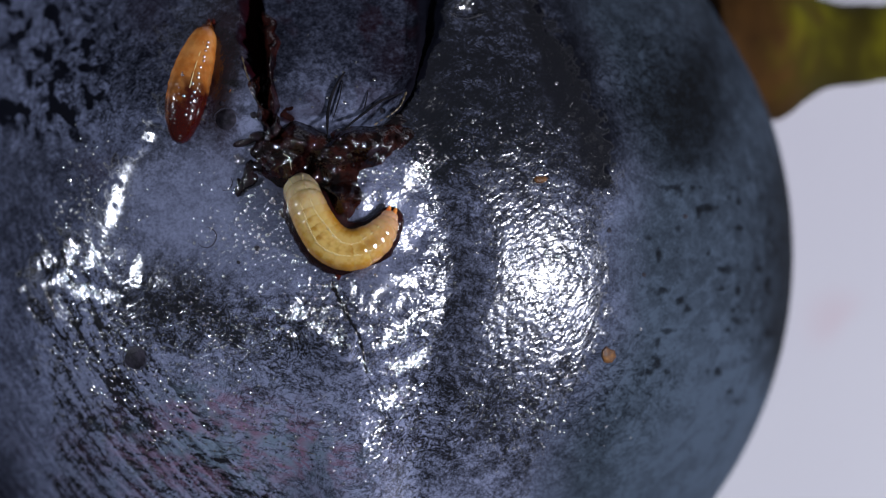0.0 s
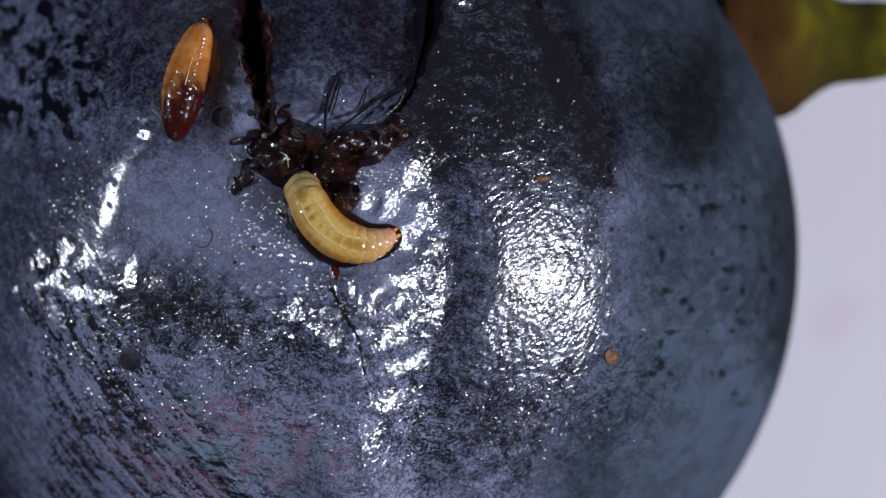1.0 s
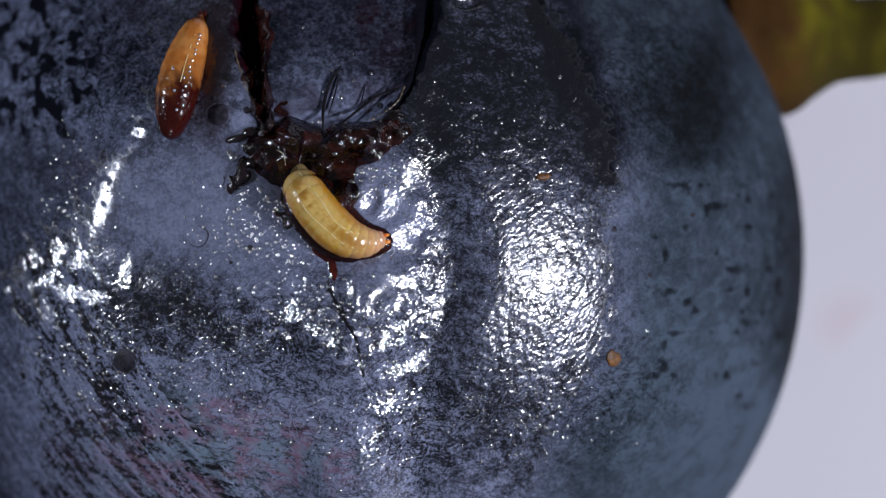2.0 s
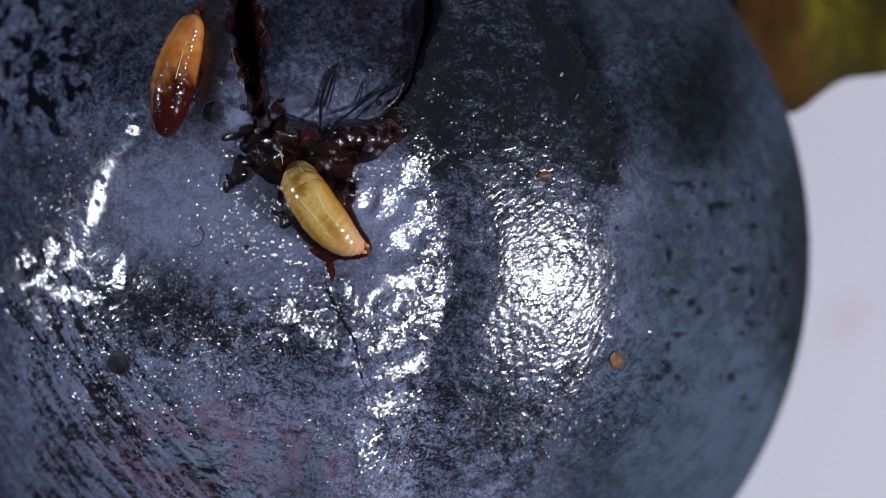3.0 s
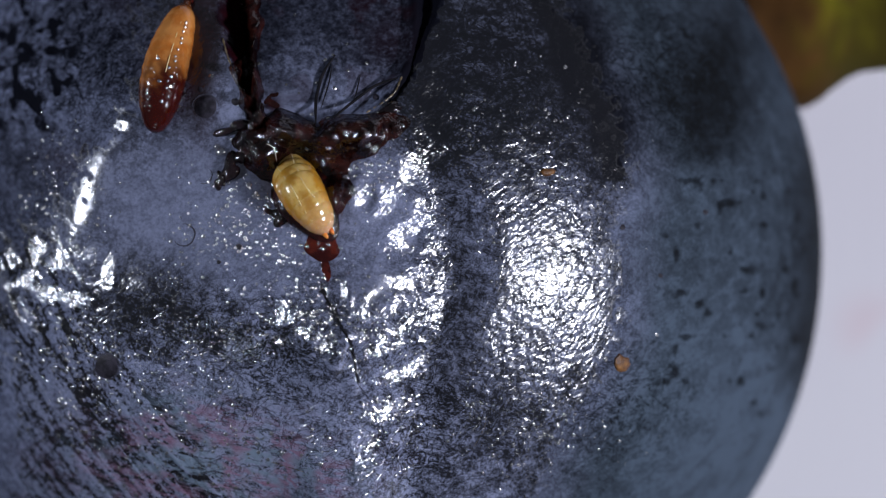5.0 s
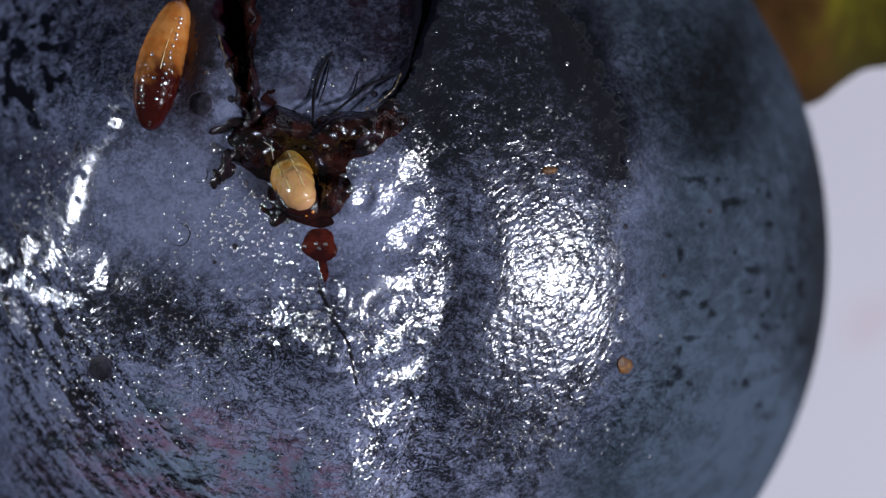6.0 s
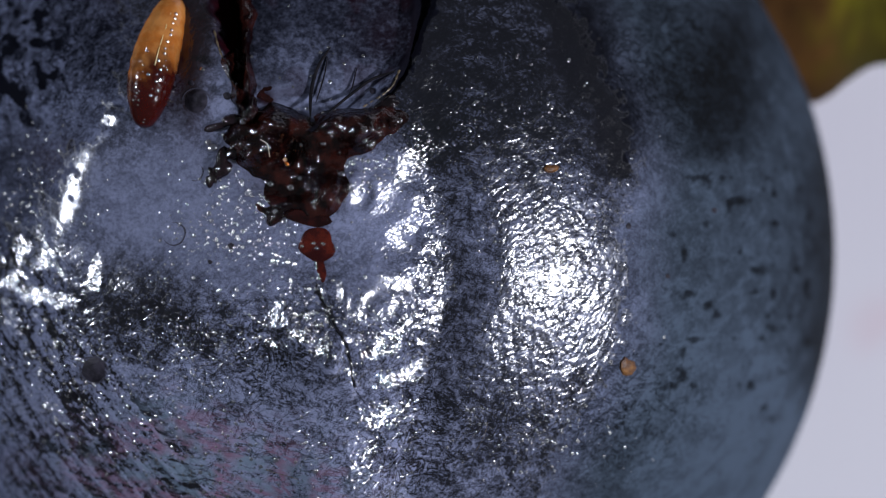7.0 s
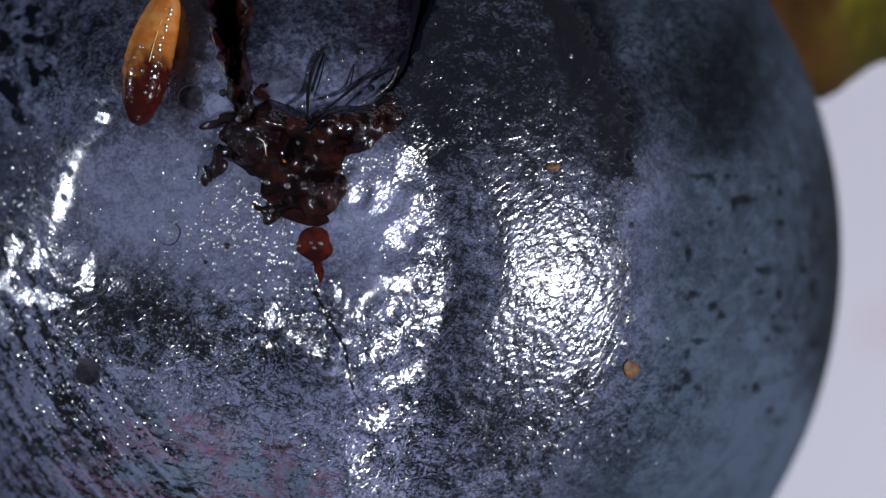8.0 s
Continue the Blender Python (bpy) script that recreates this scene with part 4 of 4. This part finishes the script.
def droplets():
    """Countable larger droplets, then a fine spray of domes added for the skin's sparkle."""
    rnd = random.Random(4)
    # One clear dome for each bright glint of the wet pulp.
    wound = [((-3.72, 2.36), 0.1), ((-1.44, 2.20), 0.1), ((-1.44, 2.01), 0.08), ((-0.77, 2.38), 0.07), ((-4.09, 1.72), 0.11), ((-3.25, 1.88), 0.07), ((-3.21, 1.19), 0.08), ((-2.83, 1.12), 0.09), ((-1.87, 1.36), 0.1), ((-3.11, 0.66), 0.08), ((-2.94, 0.50), 0.07), ((-2.57, 0.54), 0.08), ((-3.76, 1.22), 0.08), ((-3.64, 1.01), 0.08), ((-2.21, 1.95), 0.07), ((-2.63, 1.93), 0.06), ((-2.39, 0.07), 0.05), ((-2.21, 0.06), 0.05), ((-2.61, 0.02), 0.04), ((-1.97, -0.01), 0.05), ((-2.66, 1.29), 0.06), ((-1.68, 1.07), 0.09), ((-4.38, 1.97), 0.09), ((-1.30, 2.21), 0.06), ((-2.34, -0.02), 0.05)]
    for at, r in wound:
        z = max(float(skin_z(*at)), float(pulp_z(*at))) + (0.055 if math.hypot(at[0] + 2.33, at[1] - 0.04) < 0.42 else 0.0)
        v, f = drop_data(r * 0.75, 0.36)
        tagged(new("droplet", mesh_of("droplet", v, f, DROP)), "clear droplet added for a bright glint on the wet dark pulp", "droplet", "droplets on the berry").location = Vector((at[0], at[1], z)) * MM
    for at, r in (((-0.74, 2.38), 0.05), ((-4.51, 3.36), 0.06), ((-3.69, 4.11), 0.05), ((-3.78, 2.33), 0.11), ((-1.39, 2.15), 0.12), ((-1.55, 2.35), 0.08), ((-2.88, 4.57), 0.035),
                  ((-1.85, 3.99), 0.035), ((-2.25, 3.11), 0.045), ((-2.07, 2.78), 0.04), ((-2.02, 2.58), 0.05), ((-4.32, 1.88), 0.12), ((2.22, 2.49), 0.05), ((1.70, 3.45), 0.04),
                  ((1.94, 3.75), 0.035), ((1.88, 1.43), 0.06), ((-2.75, 2.03), 0.05), ((-2.31, 2.05), 0.05), ((-1.73, 1.15), 0.08), ((-1.87, 1.39), 0.06), ((-3.12, -4.02), 0.07)):
        v, f = dome_data(at, r, r * 0.9, r * 0.9, rnd.uniform(0, 90), 5, 12, 0.05, 3, 0.01)
        tagged(new("droplet", mesh_of("droplet", v, f, DROP)), "tiny wet droplet shining on the skin", "droplet", "droplets on the berry")
    # Scattered tiny domes that carry the sparkle of the wet film.
    verts, faces = [], []
    fields = [((-4.48, 0.61), 2.0, 1.5, 560), ((-3.30, 0.30), 0.9, 1.1, 90), ((-2.69, -1.43), 1.0, 0.9, 400), ((-1.01, 1.33), 0.7, 0.8, 200), ((-3.78, 3.87), 0.25, 0.9, 110), ((-5.35, 2.54), 0.3, 0.3, 40),
              ((-2.21, 1.69), 0.9, 0.6, 160), ((1.16, 2.42), 1.8, 1.1, 170), ((0.40, 0.60), 0.5, 2.0, 200), ((-4.39, -4.09), 2.6, 1.2, 560), ((-7.52, 0.74), 0.9, 1.4, 300), ((-3.41, 1.93), 0.7, 0.5, 140),
              ((2.00, -0.71), 1.6, 2.2, 300), ((-1.13, -2.15), 0.8, 1.6, 420), ((-7.06, -2.53), 1.2, 1.8, 360), ((-4.6, -2.0), 2.0, 0.9, 360), ((1.3, -3.6), 2.0, 1.0, 260), ((-2.2, 3.3), 0.8, 0.6, 30)]
    spots = [(rnd.gauss(at[0], rx * 0.55), rnd.gauss(at[1], ry * 0.55), 0.013 + 0.034 * rnd.random() ** 4) for at, rx, ry, n in fields for _ in range(n)]
    heights = skin_z([p[0] for p in spots], [p[1] for p in spots])
    for (x, y, r), z in zip(spots, heights.tolist()):
        k, (gx, gy) = len(verts), slope_at((x, y))
        for q, up in ((r, 0.0), (0.66 * r, 0.56), (0.33 * r, 0.89)):
            for j in range(8):
                dx, dy = q * math.cos(j * math.pi / 4), q * math.sin(j * math.pi / 4)
                verts.append((x + dx, y + dy, z + gx * dx + gy * dy - 0.003 + 0.46 * r * up))
        verts.append((x, y, z - 0.003 + 0.46 * r))
        for i in range(2):
            faces += [(k + i * 8 + j, k + i * 8 + (j + 1) % 8, k + i * 8 + 8 + (j + 1) % 8, k + i * 8 + 8 + j) for j in range(8)]
        faces += [(k + 16 + j, k + 16 + (j + 1) % 8, k + 24) for j in range(8)]
    tagged(new("spray", mesh_of("spray", verts, faces, GLINT_SPRAY)), "tiny clear domes added for the sparkle of the wet skin", "droplets", kind="stuff")


def fibre(name, pts, radius, lift, material, label):
    pts = [(x, y, float(skin_z(x, y)) + h) for (x, y), h in zip(pts, lift)]
    line = curve_through(pts, 24)
    v, f = tube_data(line, [radius * (1 - 0.6 * abs(2 * i / 23 - 1) ** 3) for i in range(24)], 7)
    tagged(new(name, mesh_of(name, v, f, material)), label, "fibre")


def fibres():
    fibre("fibre", [(-2.09, 3.77), (-2.33, 3.38), (-2.45, 2.90), (-2.46, 2.42)], 0.034, [0.02, 0.05, 0.06, 0.22], FIBRE, "dark curved fibre rising from the wound")
    fibre("fibre", [(-0.87, 3.32), (-1.31, 3.16), (-1.67, 2.90), (-2.15, 2.51)], 0.030, [0.02, 0.05, 0.07, 0.26], FIBRE, "dark curved fibre rising from the wound")
    fibre("fibre", [(-2.14, 3.60), (-2.21, 3.20), (-2.36, 2.72)], 0.014, [0.02, 0.06, 0.1], FIBRE, "thin dark hair beside the wound")
    fibre("fibre", [(-1.59, 3.38), (-1.67, 3.02), (-1.73, 2.90)], 0.014, [0.02, 0.06, 0.1], FIBRE, "thin dark hair beside the wound")
    fibre("hair", [(-3.41, 2.03), (-3.27, 1.93), (-3.22, 1.69)], 0.006, [0.5, 0.55, 0.5], HAIR, "pale curled hair at the wound")
    fibre("fibre", [(-2.35, -0.59), (-2.30, -0.89), (-2.14, -1.13), (-2.06, -1.43), (-1.82, -1.73), (-1.73, -2.05), (-1.54, -2.39)], 0.011, [0.0] * 7, FIBRE, "thin dark thread along the scar")


def scratches():
    for pts, material, label in (
            ([(-1.13, -1.38), (-0.86, -1.57), (-0.43, -1.81)], FIBRE, "dark hairline crack in the skin"),
            ([(-3.36, -4.20), (-2.70, -4.38), (-1.74, -4.71)], EDGE, "fine pale scratch in the bloom"),
            ([(0.37, -4.27), (0.77, -3.66), (0.94, -3.12)], EDGE, "fine pale scratch in the bloom"),
            ([(-2.21, -2.39), (-1.73, -2.57), (-1.39, -2.99)], FIBRE, "dark hairline crack in the skin")):
        fibre("scratch", pts, 0.006, [-0.002] * 3, material, label)


def flecks():
    for at, rx, ry, turn, label in (((2.08, 1.48), 0.15, 0.10, 10, "small tan fleck stuck on the wet skin"), ((3.53, -2.27), 0.16, 0.21, -10, "tan flake stuck to the skin")):
        v, f = dome_data(at, rx, ry, 0.11, turn, 4, 9, 0.16, 7, 0.02)
        tagged(new("fleck", mesh_of("fleck", v, f, FLECK, False)), label, "fleck")


def blisters():
    for at, r in (((-6.57, -2.33), 0.26), ((-4.62, 2.74), 0.26), ((-4.64, 1.41), 0.16), ((-5.34, 0.55), 0.25), ((-6.01, 1.24), 0.15), ((-5.04, 0.25), 0.22)):
        pts = []
        for k in range(25):
            a = 2 * math.pi * k / 24
            x, y = at[0] + r * math.cos(a) * (1 + 0.05 * math.sin(3 * a)), at[1] + r * math.sin(a)
            pts.append((x, y, float(skin_z(x, y)) - 0.018))
        v, f = tube_data(pts, [0.022] * 25, 7)
        thing = tagged(new("blister", mesh_of("blister", v, f, RIM)), "round ring mark of a dried bubble on the skin", "blister", "ring marks on the berry")
        if r > 0.255:
            v, f = dome_data(at, r * 0.95, r * 0.95, 0.045, 0, 4, 20, 0.04, 0, 0.006)
            child("film", mesh_of("film", v, f, SCAB), thing, None, "dark shrunken skin inside the ring")


def dark_dots():
    for at, r in (((-4.03, 2.85), 0.10), ((-4.72, 3.10), 0.07), ((-2.55, 2.78), 0.05), ((-1.30, 2.95), 0.06), ((-5.55, 1.95), 0.06), ((-3.95, 0.02), 0.07), ((-4.35, -0.28), 0.05), ((3.55, 0.40), 0.07), ((4.30, -0.55), 0.06), ((5.20, 0.70), 0.07)):
        v, f = dome_data(at, r, r * 0.85, 0.02, at[0] * 40, 4, 12, 0.10, 5, 0.008)
        tagged(new("dark_spot", mesh_of("dark_spot", v, f, SCAB)), "small round dark spot in the bloom", "spot", "dark spots on the berry")


def torn_bits():
    rnd = random.Random(11)
    for at, rx, ry, h, turn in (((-4.04, 2.35), 0.40, 0.12, 0.16, 12), ((-3.70, 2.08), 0.18, 0.34, 0.20, -20), ((-4.14, 1.55), 0.16, 0.34, 0.18, -32), ((-3.35, 2.30), 0.40, 0.09, 0.14, -8),
                                ((-4.33, 1.31), 0.12, 0.18, 0.12, 20), ((-3.87, 1.79), 0.24, 0.14, 0.18, 35), ((-3.47, 1.69), 0.20, 0.26, 0.24, 0), ((-1.01, 2.72), 0.30, 0.10, 0.14, 30), ((-2.93, 2.24), 0.26, 0.16, 0.30, 20)):
        v, f = dome_data(at, rx, ry, h, turn, 6, 24, 0.30, rnd.randint(0, 99), 0.03)
        tagged(new("torn_skin", mesh_of("torn_skin", v, f, TORN)), "ragged dark shred of torn skin, shining wet", "skin shred", "shreds round the wound")


ground()
berry()
LARVA_THING = larva()
cam.data.dof.use_dof, cam.data.dof.focus_object, cam.data.dof.aperture_fstop = True, LARVA_THING[0], 80
stained_larva()
juice_drops()
torn_bits()
fibres()
scratches()
flecks()
blisters()
dark_dots()
droplets()


def motions():
    thing, pieces, foot = LARVA_THING
    for i, ob in enumerate(pieces):
        walk(ob, [(row[0], piece_pose(i, row[1], stretch, sink, foot)) for row, stretch, sink in LARVA_ROWS])


motions()
